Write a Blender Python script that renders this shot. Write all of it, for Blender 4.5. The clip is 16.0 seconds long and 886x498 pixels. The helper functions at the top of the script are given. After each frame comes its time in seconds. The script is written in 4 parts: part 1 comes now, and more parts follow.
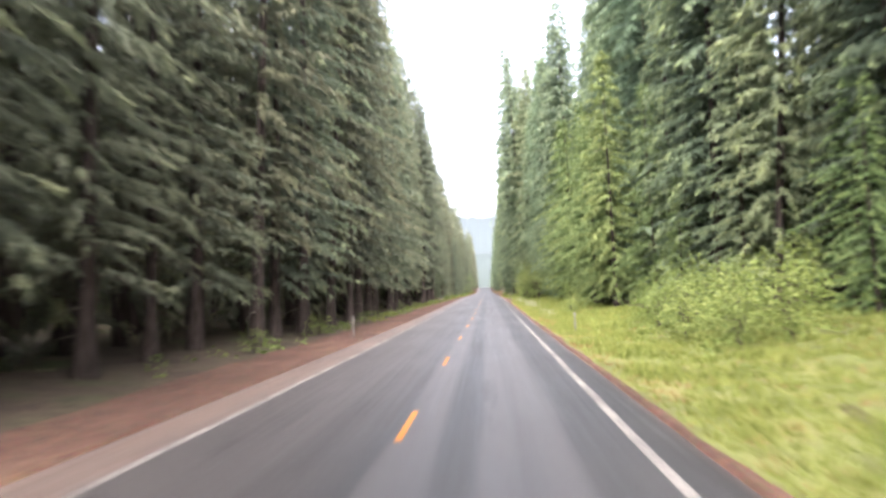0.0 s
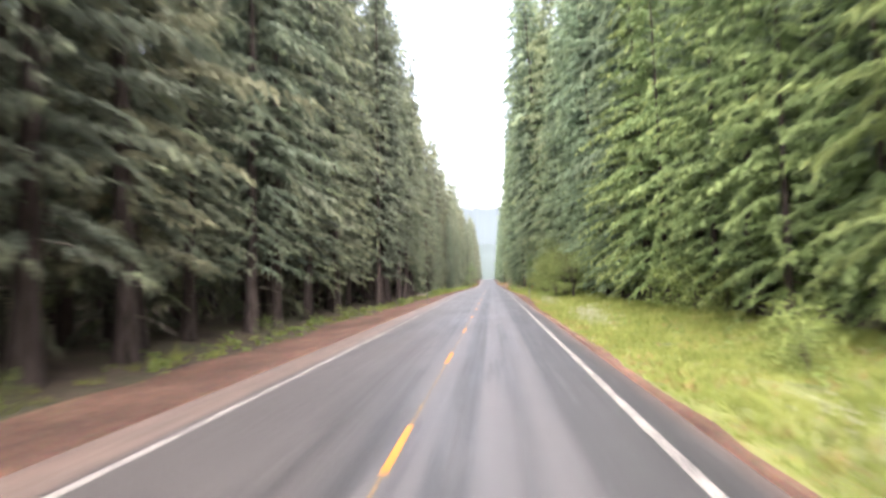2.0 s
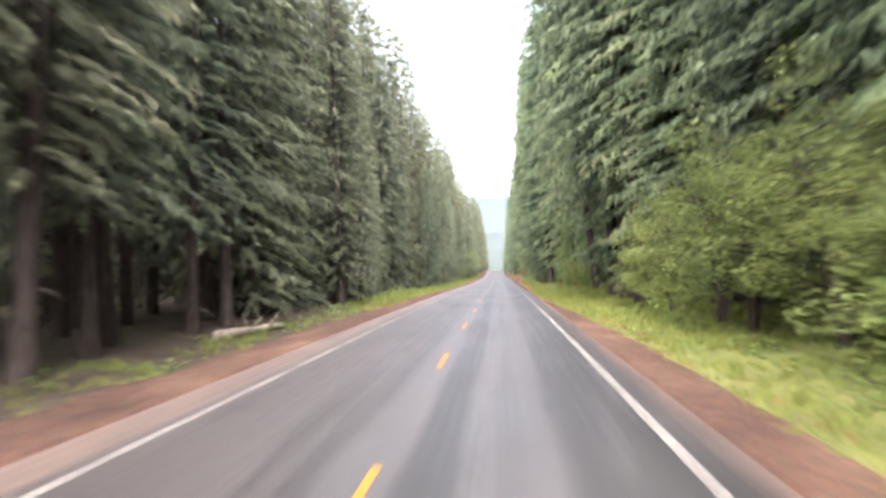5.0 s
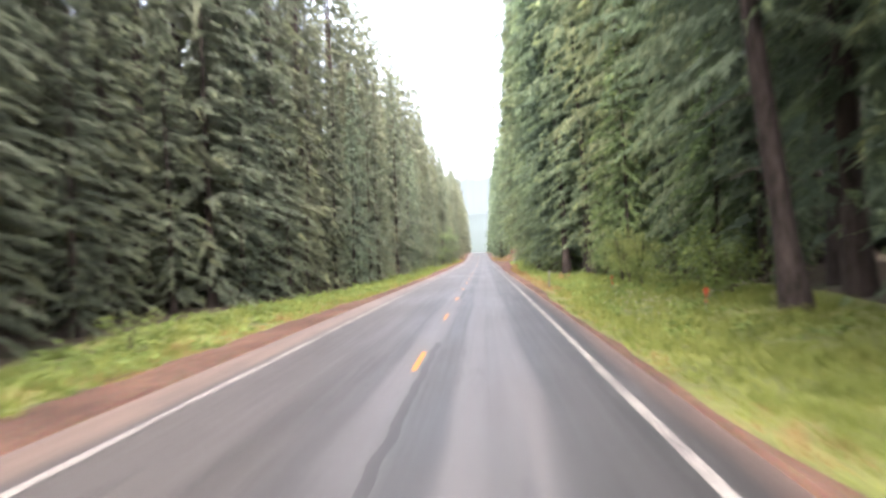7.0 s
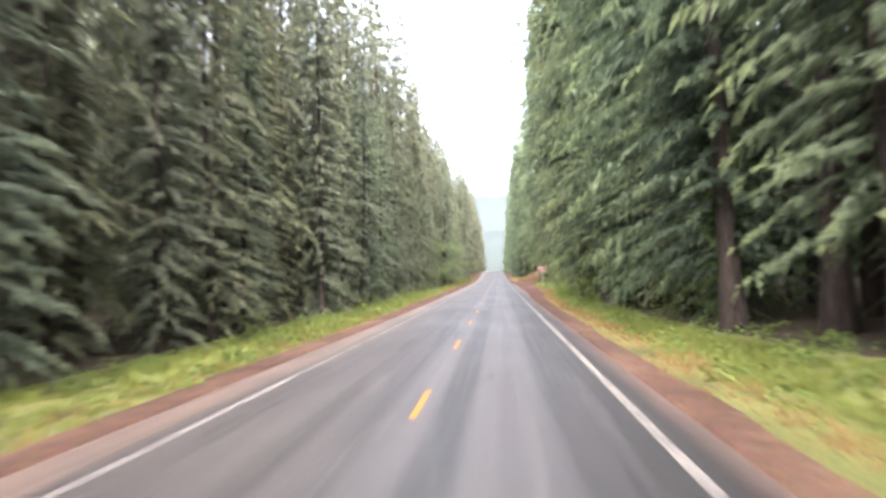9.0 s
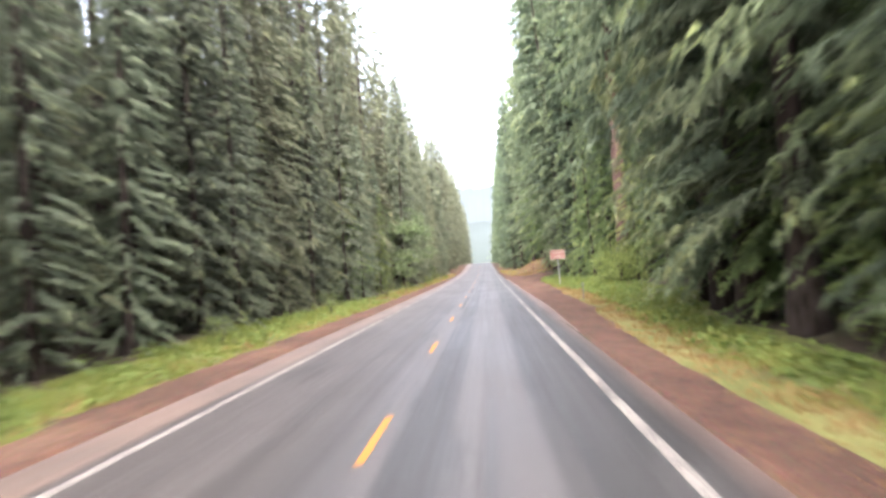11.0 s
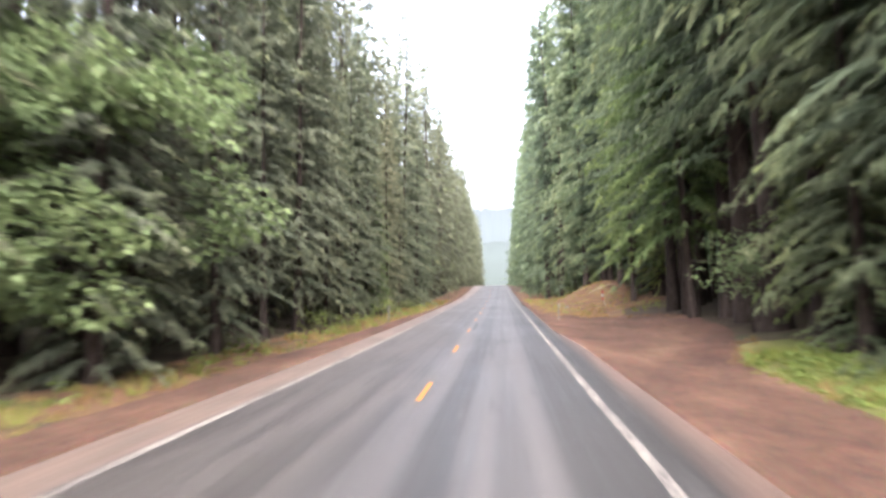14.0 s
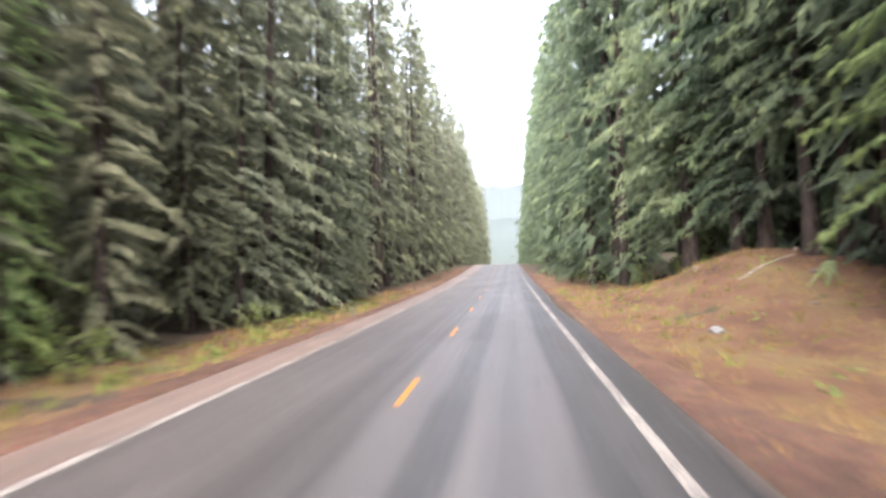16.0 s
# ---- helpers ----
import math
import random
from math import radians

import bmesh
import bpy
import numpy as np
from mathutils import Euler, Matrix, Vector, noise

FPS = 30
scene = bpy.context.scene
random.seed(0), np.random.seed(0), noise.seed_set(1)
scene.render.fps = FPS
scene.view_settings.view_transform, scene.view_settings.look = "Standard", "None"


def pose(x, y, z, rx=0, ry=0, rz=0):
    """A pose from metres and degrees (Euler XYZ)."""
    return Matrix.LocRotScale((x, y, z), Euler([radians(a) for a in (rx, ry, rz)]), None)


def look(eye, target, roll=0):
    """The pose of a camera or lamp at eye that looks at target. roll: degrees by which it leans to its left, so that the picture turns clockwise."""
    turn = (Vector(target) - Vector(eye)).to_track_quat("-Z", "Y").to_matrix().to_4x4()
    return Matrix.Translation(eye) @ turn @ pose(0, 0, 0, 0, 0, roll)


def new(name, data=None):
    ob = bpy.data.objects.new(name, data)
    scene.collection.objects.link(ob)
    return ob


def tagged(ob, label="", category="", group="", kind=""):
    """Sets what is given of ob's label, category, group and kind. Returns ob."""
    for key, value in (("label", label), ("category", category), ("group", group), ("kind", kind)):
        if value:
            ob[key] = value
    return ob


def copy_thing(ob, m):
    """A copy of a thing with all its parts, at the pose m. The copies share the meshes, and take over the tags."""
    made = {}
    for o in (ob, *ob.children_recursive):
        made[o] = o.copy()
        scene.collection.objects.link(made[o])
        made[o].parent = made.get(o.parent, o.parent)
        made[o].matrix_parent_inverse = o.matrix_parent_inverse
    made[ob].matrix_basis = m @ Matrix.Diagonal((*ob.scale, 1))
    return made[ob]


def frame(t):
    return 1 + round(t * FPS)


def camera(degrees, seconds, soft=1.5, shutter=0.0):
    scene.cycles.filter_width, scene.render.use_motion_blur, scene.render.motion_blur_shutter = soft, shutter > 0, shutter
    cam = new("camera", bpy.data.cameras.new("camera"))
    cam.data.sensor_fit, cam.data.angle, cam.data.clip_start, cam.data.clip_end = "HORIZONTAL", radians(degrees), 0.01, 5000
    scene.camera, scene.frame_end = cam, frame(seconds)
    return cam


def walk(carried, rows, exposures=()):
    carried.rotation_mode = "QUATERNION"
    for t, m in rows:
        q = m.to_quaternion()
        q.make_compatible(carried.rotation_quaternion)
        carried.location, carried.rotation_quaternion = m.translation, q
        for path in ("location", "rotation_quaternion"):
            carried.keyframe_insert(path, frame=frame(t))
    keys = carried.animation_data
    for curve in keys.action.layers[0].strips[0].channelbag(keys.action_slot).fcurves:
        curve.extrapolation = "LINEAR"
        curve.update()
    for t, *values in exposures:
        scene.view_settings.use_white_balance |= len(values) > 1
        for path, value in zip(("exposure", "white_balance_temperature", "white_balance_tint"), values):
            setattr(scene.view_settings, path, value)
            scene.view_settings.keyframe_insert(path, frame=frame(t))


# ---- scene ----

# ---------------------------------------------------------------- camera
LENS = 57.9
EYE = 2.25


# height of the road along its length, and its drift to the side
GRADE = [
    (-20, 0.14), (10, 0.0), (40, -0.07), (70, -0.09), (100, -0.05), (130, -0.0), (160, 0.06), (190, 0.02),
    (220, -0.07), (250, -0.22), (280, -0.37), (310, -0.45), (340, -0.52), (370, -0.57), (400, -0.56), (430, -0.44),
    (460, -0.26), (490, 0.1), (520, 0.7), (550, 1.48), (580, 2.12), (600, 2.02), (640, 0.9), (700, -2.3),
    (760, -5.6), (900, -13.0)]
BEND = [(-20, -0.07), (100, 0.24), (160, 0.3), (220, 0.29), (280, 0.28), (340, 0.14), (400, 0.03), (460, -0.19), (520, -0.58), (580, -1.11)]


def glide(rows, y):
    """A smooth curve through rows of (y, value), level with its ends outside them."""
    if y <= rows[0][0]:
        return rows[0][1]
    for i in range(len(rows) - 1):
        (y0, a), (y1, b) = rows[i], rows[i + 1]
        if y <= y1:
            h, u = y1 - y0, (y - y0) / (y1 - y0)
            m0 = (b - rows[i - 1][1]) / (y1 - rows[i - 1][0]) if i else 0.0
            m1 = (rows[i + 2][1] - a) / (rows[i + 2][0] - y0) if i + 2 < len(rows) else (b - a) / h
            return ((2 * u ** 3 - 3 * u ** 2 + 1) * a + (u ** 3 - 2 * u ** 2 + u) * h * m0
                    + (3 * u ** 2 - 2 * u ** 3) * b + (u ** 3 - u ** 2) * h * m1)
    return rows[-1][1]


def grade(y):
    """Height of the road at y: level, a faint dip, then a crest."""
    return glide(GRADE, y)


def bend(y):
    """How far the road has drifted to the side at y."""
    return glide(BEND, y)


# seconds, metres from the road's middle, y, yaw, pitch, roll
PATH = [
    (0.0, 1.369, -0.05, 3.17, 2.81, 1.23), (0.5, 1.444, 13.0, 3.3, 2.96, 1.38),
    (1.0, 1.382, 25.85, 3.3, 2.99, 0.92), (1.5, 1.314, 38.69, 3.55, 2.66, 0.57),
    (2.0, 1.261, 51.54, 3.46, 2.22, 0.89), (2.5, 1.214, 64.41, 3.71, 1.52, -0.32),
    (3.0, 1.359, 77.1, 3.75, 1.97, 0.34), (3.5, 1.386, 89.44, 3.42, 2.29, 0.68),
    (4.0, 1.418, 102.44, 3.55, 2.5, 0.65), (4.5, 1.396, 115.31, 3.68, 2.36, 0.63),
    (5.0, 1.397, 127.97, 4.08, 1.59, 1.23), (5.2, 1.339, 133.12, 4.12, 1.36, 1.09),
    (6.2, 1.355, 158.8, 3.56, 0.83, 1.6), (7.3, 1.397, 187.14, 2.82, 0.27, 2.26),
    (7.5, 1.394, 192.37, 3.21, 0.86, 1.85), (8.0, 1.487, 205.46, 3.73, 1.13, 2.07),
    (8.5, 1.41, 218.14, 3.83, 1.66, 1.41), (8.7, 1.384, 223.23, 3.98, 1.71, 1.41),
    (9.7, 1.49, 249.3, 3.85, 1.51, 2.39), (10.8, 1.587, 277.83, 3.6, 1.25, 3.46),
    (11.0, 1.588, 283.15, 3.21, 1.25, 3.73), (11.5, 1.548, 296.19, 2.37, 1.17, 4.17),
    (12.0, 1.484, 308.89, 2.03, 1.42, 3.6), (12.5, 1.469, 321.85, 2.05, 2.19, 2.65),
    (13.0, 1.464, 335.07, 2.39, 2.4, 1.71), (13.5, 1.61, 348.46, 3.17, 2.63, 1.88),
    (14.0, 1.648, 361.74, 4.25, 2.79, 0.93), (14.5, 1.792, 374.71, 5.13, 2.8, 1.18),
    (15.0, 1.84, 387.61, 5.39, 2.36, 1.93), (15.5, 1.864, 400.69, 5.24, 1.88, 1.52),
    (16.0, 1.789, 413.97, 4.92, 1.34, 1.55),
]
cam = camera(LENS, 16.0, soft=2.8, shutter=0.5)
walk(cam, [(t, pose(x + bend(y), y, grade(y) + EYE, 90 + p, r, w)) for t, x, y, w, p, r in PATH],
     exposures=[(t, e, 6270, 15.0) for t, e in ((0.0, 3.02), (2.0, 3.05), (4.0, 3.12), (5.0, 3.17), (7.5, 3.24), (8.5, 3.16), (11.0, 3.22), (12.0, 3.14), (13.5, 3.02), (15.0, 3.18), (15.5, 3.22), (16.0, 3.12))])

# ---------------------------------------------------------------- world and sun
world = bpy.data.worlds.new("overcast_sky")
scene.world = world
world.use_nodes = True
wn = world.node_tree
wn.nodes.clear()
w_out = wn.nodes.new("ShaderNodeOutputWorld")
w_bg = wn.nodes.new("ShaderNodeBackground")
w_sky = wn.nodes.new("ShaderNodeTexSky")
w_sky.sky_type = "NISHITA"
w_sky.sun_disc = False
w_sky.sun_elevation = radians(44)
w_sky.sun_rotation = radians(180)
w_sky.air_density = 1.0
w_sky.dust_density = 6.0
w_hue = wn.nodes.new("ShaderNodeHueSaturation")
w_hue.inputs["Saturation"].default_value = 0.42
wn.links.new(w_sky.outputs[0], w_hue.inputs["Color"])
wn.links.new(w_hue.outputs[0], w_bg.inputs[0])
w_bg.inputs[1].default_value = 0.15
wn.links.new(w_bg.outputs[0], w_out.inputs[0])

sun_data = bpy.data.lights.new("sun", "SUN")
sun_data.energy = 1.5
sun_data.angle = radians(40)
sun_data.color = (1.0, 0.975, 0.945)
sun = new("sun", sun_data)
sun.matrix_world = look((0, -62, 60), (0, 0, 0))


# ---------------------------------------------------------------- materials
class Mat:
    """A node material with a few short-cuts."""

    def __init__(self, name, rough=0.8, spec=0.4):
        self.m = bpy.data.materials.new(name)
        self.m.use_nodes = True
        self.t = self.m.node_tree
        self.b = self.t.nodes["Principled BSDF"]
        self.b.inputs["Roughness"].default_value = rough
        self.b.inputs["Specular IOR Level"].default_value = spec
        self.out = self.t.nodes["Material Output"]

    def node(self, kind, **inputs):
        n = self.t.nodes.new(kind)
        for k, v in inputs.items():
            self.put(n.inputs[k.replace("_", " ")], v)
        return n

    def put(self, socket, v):
        if isinstance(v, bpy.types.NodeSocket):
            self.t.links.new(v, socket)
        else:
            socket.default_value = v

    def coords(self, sx=1.0, sy=1.0, sz=1.0, kind="Object"):
        c = self.node("ShaderNodeTexCoord")
        p = self.node("ShaderNodeMapping")
        self.put(p.inputs["Vector"], c.outputs[kind])
        p.inputs["Scale"].default_value = (sx, sy, sz)
        return p.outputs[0]

    def noise(self, scale, detail=4.0, vec=None, rough=0.55):
        n = self.node("ShaderNodeTexNoise", Scale=scale, Detail=detail, Roughness=rough)
        self.put(n.inputs["Vector"], vec if vec is not None else self.coords())
        return n.outputs["Fac"]

    def ramp(self, fac, stops):
        r = self.node("ShaderNodeValToRGB")
        self.put(r.inputs[0], fac)
        e = r.color_ramp.elements
        while len(e) < len(stops):
            e.new(0.5)
        for el, (p, c) in zip(e, stops):
            el.position = p
            el.color = (*c, 1) if len(c) == 3 else c
        return r.outputs[0]

    def mix(self, fac, a, b, mode="MIX"):
        n = self.t.nodes.new("ShaderNodeMix")
        n.data_type, n.blend_type = "RGBA", mode
        self.put(n.inputs[0], fac)
        for sock, v in ((n.inputs[6], a), (n.inputs[7], b)):
            self.put(sock, (*v, 1) if isinstance(v, tuple) and len(v) == 3 else v)
        return n.outputs[2]

    def math(self, op, a, b=0.0, c=0.0, clamp=False):
        n = self.t.nodes.new("ShaderNodeMath")
        n.operation, n.use_clamp = op, clamp
        for s, v in zip(n.inputs, (a, b, c)):
            self.put(s, v)
        return n.outputs[0]

    def colour(self, v):
        self.put(self.b.inputs["Base Color"], (*v, 1) if isinstance(v, tuple) and len(v) == 3 else v)

    def bump(self, height, strength=0.4, distance=0.02):
        n = self.node("ShaderNodeBump", Strength=strength, Distance=distance, Height=height)
        self.put(self.b.inputs["Normal"], n.outputs[0])

    def translucent(self, colour, amount):
        tr = self.node("ShaderNodeBsdfTranslucent", Color=colour)
        mx = self.node("ShaderNodeMixShader")
        mx.inputs[0].default_value = amount
        self.t.links.new(self.b.outputs[0], mx.inputs[1])
        self.t.links.new(tr.outputs[0], mx.inputs[2])
        self.t.links.new(mx.outputs[0], self.out.inputs[0])
        return mx.outputs[0]


def leaf_mat(name, dark, mid, light, rough=0.5, trans=0.25, needles=None, own=0.5):
    """Foliage: varies leaf by leaf and plant by plant."""
    k = Mat(name, rough, 0.18)
    geo = k.node("ShaderNodeNewGeometry")
    info = k.node("ShaderNodeObjectInfo")
    a = k.math("MULTIPLY", geo.outputs["Random Per Island"], 0.3)
    b = k.math("MULTIPLY", k.noise(0.55, 4.0, k.coords()), 0.95)
    c = k.math("MULTIPLY", k.math("SUBTRACT", info.outputs["Random"], 0.5), own)
    f = k.math("ADD", k.math("ADD", a, b), k.math("SUBTRACT", c, 0.15), clamp=True)
    col = k.ramp(f, [(0.1, dark), (0.5, mid), (0.95, light)])
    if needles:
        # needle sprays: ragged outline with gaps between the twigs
        # new growth yellows the tips; their light edges against dark insides are painted too
        new_growth_lit = k.node("ShaderNodeAttribute")
        new_growth_lit.attribute_name = "fresh_lit"
        col = k.mix(k.math("MULTIPLY", new_growth_lit.outputs["Fac"], k.math("ADD", 0.35, k.math("MULTIPLY", k.math("FRACT", k.math("MULTIPLY", info.outputs["Random"], 3.7)), 0.8)), clamp=True), col, needles)
        fine = k.noise(13.0, 3.0, k.coords(), 0.6)
        col = k.mix(0.4, col, k.ramp(fine, [(0.35, (0.3,) * 3), (0.65, (0.7,) * 3)]), "OVERLAY")
        # some trees browner, some bluer than their neighbours
        tint = k.math("FRACT", k.math("MULTIPLY", info.outputs["Random"], 7.31))
        col = k.mix(k.ramp(tint, [(0.0, (0.75,) * 3), (0.3, (0,) * 3)]), col, k.mix(1.0, col, (1.10, 0.96, 0.84), "MULTIPLY"))
        col = k.mix(k.ramp(tint, [(0.7, (0,) * 3), (1.0, (0.8,) * 3)]), col, k.mix(1.0, col, (0.86, 0.97, 0.98), "MULTIPLY"))
        gaps = k.ramp(k.noise(9.0, 2.0, k.coords(1.0, 1.0, 1.4), 0.6), [(0.42, (0,) * 3), (0.46, (1,) * 3)])
        k.colour(col)
        out = k.translucent(col, trans)
        clear = k.node("ShaderNodeBsdfTransparent")
        mx = k.node("ShaderNodeMixShader")
        k.put(mx.inputs[0], gaps)
        k.t.links.new(clear.outputs[0], mx.inputs[1])
        k.t.links.new(out, mx.inputs[2])
        k.t.links.new(mx.outputs[0], k.out.inputs[0])
        return k.m
    k.colour(col)
    k.translucent(col, trans)
    return k.m


def asphalt_mat():
    k = Mat("worn_asphalt", 0.6, 0.42)
    c = k.node("ShaderNodeTexCoord")
    sep = k.node("ShaderNodeSeparateXYZ")
    k.put(sep.inputs[0], c.outputs["Object"])
    x = sep.outputs[0]
    wob = k.noise(1.0, 3.0, k.coords(1.2, 0.05, 1))
    xw = k.math("ADD", x, k.math("MULTIPLY", k.math("SUBTRACT", wob, 0.5), 0.5))
    u = k.math("DIVIDE", k.math("ADD", xw, 5.0), 10.0, clamp=True)
    # bands across the road: shoulder, wheel tracks, strips between them, the pale ones with wet sheen painted in
    lo, mi, hi = (0.0215,) * 3, (0.031,) * 3, (0.047,) * 3
    left, lit, dim = (0.0375,) * 3, (0.0455,) * 3, (0.0245,) * 3
    bands = k.ramp(u, [(0.0, mi), (0.13, mi), (0.17, left), (0.3, left), (0.335, (0.041,) * 3), (0.36, mi), (0.39, (0.028,) * 3), (0.41, left),
                       (0.445, mi), (0.465, (0.026,) * 3), (0.485, lit), (0.545, lit), (0.558, dim), (0.606, dim), (0.62, hi), (0.655, hi),
                       (0.667, (0.037,) * 3), (0.685, (0.04,) * 3), (0.7, hi), (0.735, lit), (0.755, dim), (0.825, (0.027,) * 3), (0.86, lo), (1.0, lo)])
    streak = k.noise(1.0, 5.0, k.coords(7.0, 0.08, 1))
    patch = k.noise(0.35, 4.0, k.coords(1, 0.25, 1))
    grain = k.noise(90.0, 3.0)
    col = k.mix(0.5, bands, k.ramp(streak, [(0.3, (0.25,) * 3), (0.7, (0.78,) * 3)]), "OVERLAY")
    # pale patches where wet sheen is put into the colour, and dark damp ones with ragged ends
    sheen_damp = k.noise(1.0, 6.0, k.coords(0.9, 0.09, 1), 0.65)
    col = k.mix(k.ramp(sheen_damp, [(0.56, (0,) * 3), (0.64, (0.45,) * 3)]), col, (0.055,) * 3)
    col = k.mix(k.ramp(sheen_damp, [(0.35, (0.6,) * 3), (0.42, (0,) * 3)]), col, (0.018,) * 3)
    col = k.mix(0.35, col, k.ramp(patch, [(0.3, (0.35,) * 3), (0.7, (0.65,) * 3)]), "OVERLAY")
    col = k.mix(0.5, col, k.ramp(grain, [(0.3, (0.3,) * 3), (0.7, (0.7,) * 3)]), "OVERLAY")
    # the oncoming lane is browner with dust
    tone = k.ramp(u, [(0.4, (1.265, 1.09, 1.01)), (0.5, (1.21, 1.09, 1.06))])
    col = k.mix(1.0, col, tone, "MULTIPLY")
    # reddish dust carried onto the left edge and a little onto the right
    dust_l = k.math("MULTIPLY", k.math("SUBTRACT", -3.42, xw), 4.5, clamp=True)
    dust_r = k.math("MULTIPLY", k.math("SUBTRACT", xw, 4.05), 2.0, clamp=True)
    dn = k.ramp(k.noise(1.0, 4.0, k.coords(2, 0.3, 1)), [(0.25, (0.45,) * 3), (0.6, (1,) * 3)])
    col = k.mix(k.math("MULTIPLY", dust_l, k.math("MULTIPLY", dn, 0.8)), col, (0.136, 0.094, 0.074))
    col = k.mix(k.math("MULTIPLY", dust_r, k.math("MULTIPLY", dn, 0.75)), col, (0.125, 0.078, 0.06))
    k.colour(col)
    wet = k.math("ADD", k.math("MULTIPLY", patch, 0.25), k.math("MULTIPLY", streak, 0.25))
    k.put(k.b.inputs["Roughness"], k.math("ADD", wet, 0.31))
    k.bump(grain, 0.35, 0.006)
    return k.m


def cinder_mat():
    k = Mat("red_cinder_gravel", 0.9, 0.25)
    big = k.noise(0.5, 4.0, k.coords(1, 0.4, 1))
    mid = k.noise(3.0, 5.0)
    vor = k.node("ShaderNodeTexVoronoi", Scale=38.0)
    k.put(vor.inputs["Vector"], k.coords())
    col = k.ramp(big, [(0.25, (0.04, 0.0205, 0.0135)), (0.5, (0.072, 0.0375, 0.025)), (0.75, (0.128, 0.074, 0.047))])
    col = k.mix(0.75, col, k.ramp(mid, [(0.3, (0.3,) * 3), (0.7, (0.7,) * 3)]), "OVERLAY")
    col = k.mix(0.5, col, vor.outputs["Color"], "SOFT_LIGHT")
    k.colour(col)
    k.bump(vor.outputs["Distance"], 0.7, 0.02)
    return k.m


def soil_mat():
    k = Mat("forest_floor", 0.95, 0.2)
    big = k.noise(0.35, 5.0)
    mid = k.noise(2.5, 6.0)
    fine = k.noise(25.0, 4.0)
    col = k.ramp(big, [(0.3, (0.034, 0.024, 0.017)), (0.5, (0.056, 0.041, 0.028)), (0.7, (0.044, 0.05, 0.021))])
    col = k.mix(0.6, col, k.ramp(mid, [(0.3, (0.25,) * 3), (0.7, (0.75,) * 3)]), "OVERLAY")
    col = k.mix(0.5, col, k.ramp(fine, [(0.3, (0.3,) * 3), (0.7, (0.7,) * 3)]), "OVERLAY")
    k.colour(col)
    k.bump(fine, 0.8, 0.03)
    return k.m


def turf_mat(name, a, b, c):
    k = Mat(name, 0.9, 0.2)
    big = k.noise(0.6, 5.0, k.coords(1, 0.4, 1))
    fine = k.noise(14.0, 5.0)
    col = k.ramp(big, [(0.3, a), (0.5, b), (0.72, c)])
    col = k.mix(0.7, col, k.ramp(fine, [(0.3, (0.22,) * 3), (0.7, (0.78,) * 3)]), "OVERLAY")
    k.colour(col)
    k.bump(fine, 0.8, 0.05)
    return k.m


def bark_mat(name, a, b):
    k = Mat(name, 0.9, 0.2)
    f = k.noise(1.0, 6.0, k.coords(9, 9, 1.6))
    g = k.noise(0.5, 3.0)
    col = k.ramp(f, [(0.35, a), (0.65, b)])
    col = k.mix(0.4, col, k.ramp(g, [(0.3, (0.3,) * 3), (0.7, (0.7,) * 3)]), "OVERLAY")
    k.colour(col)
    k.bump(f, 0.9, 0.05)
    return k.m


def paint_mat(name, colour, worn, amount):
    """Road paint, worn through in streaks."""
    k = Mat(name, 0.6, 0.4)
    n = k.noise(1.0, 6.0, k.coords(30, 6, 1), 0.7)
    m = k.noise(0.8, 3.0, k.coords(1, 0.6, 1))
    s = k.math("ADD", n, k.math("MULTIPLY", m, 0.4))
    f = k.ramp(s, [(amount, (0,) * 3), (amount + 0.16, (1,) * 3)])
    k.colour(k.mix(f, worn, colour))
    return k.m


def plain_mat(name, colour, rough=0.6, metal=0.0, var=0.25):
    k = Mat(name, rough, 0.4)
    k.b.inputs["Metallic"].default_value = metal
    n = k.noise(6.0, 5.0)
    k.colour(k.mix(var, colour, k.ramp(n, [(0.3, (0.25,) * 3), (0.7, (0.75,) * 3)]), "OVERLAY"))
    k.bump(n, 0.15, 0.01)
    return k.m


M_ASPHALT = asphalt_mat()
M_CINDER = cinder_mat()
M_SOIL = soil_mat()
M_TURF = turf_mat("damp_turf", (0.066, 0.07, 0.024), (0.112, 0.12, 0.035), (0.17, 0.15, 0.055))
M_DRY = turf_mat("dry_turf", (0.055, 0.027, 0.018), (0.098, 0.052, 0.03), (0.115, 0.085, 0.035))
M_WHITE = paint_mat("white_road_paint", (0.21, 0.19, 0.168), (0.055, 0.048, 0.045), 0.60)
M_YELLOW = paint_mat("yellow_road_paint", (0.36, 0.124, 0.01), (0.10, 0.075, 0.045), 0.42)
M_FADED = paint_mat("faded_yellow_paint", (0.22, 0.125, 0.03), (0.05, 0.044, 0.04), 0.66)
M_SEAL = paint_mat("tar_crack_seal", (0.021, 0.0195, 0.019), (0.032, 0.029, 0.028), 0.62)
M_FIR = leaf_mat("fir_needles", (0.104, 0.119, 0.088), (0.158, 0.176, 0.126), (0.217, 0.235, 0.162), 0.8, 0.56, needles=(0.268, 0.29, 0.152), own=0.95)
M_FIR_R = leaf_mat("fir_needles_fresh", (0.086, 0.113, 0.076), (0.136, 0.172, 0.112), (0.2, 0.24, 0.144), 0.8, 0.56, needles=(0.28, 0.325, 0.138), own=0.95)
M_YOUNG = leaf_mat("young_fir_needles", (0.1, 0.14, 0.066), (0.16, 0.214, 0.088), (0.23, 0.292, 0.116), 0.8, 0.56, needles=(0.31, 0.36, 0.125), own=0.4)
M_MAPLE = leaf_mat("maple_leaves", (0.085, 0.125, 0.06), (0.165, 0.22, 0.1), (0.3, 0.36, 0.175), 0.6, 0.4)
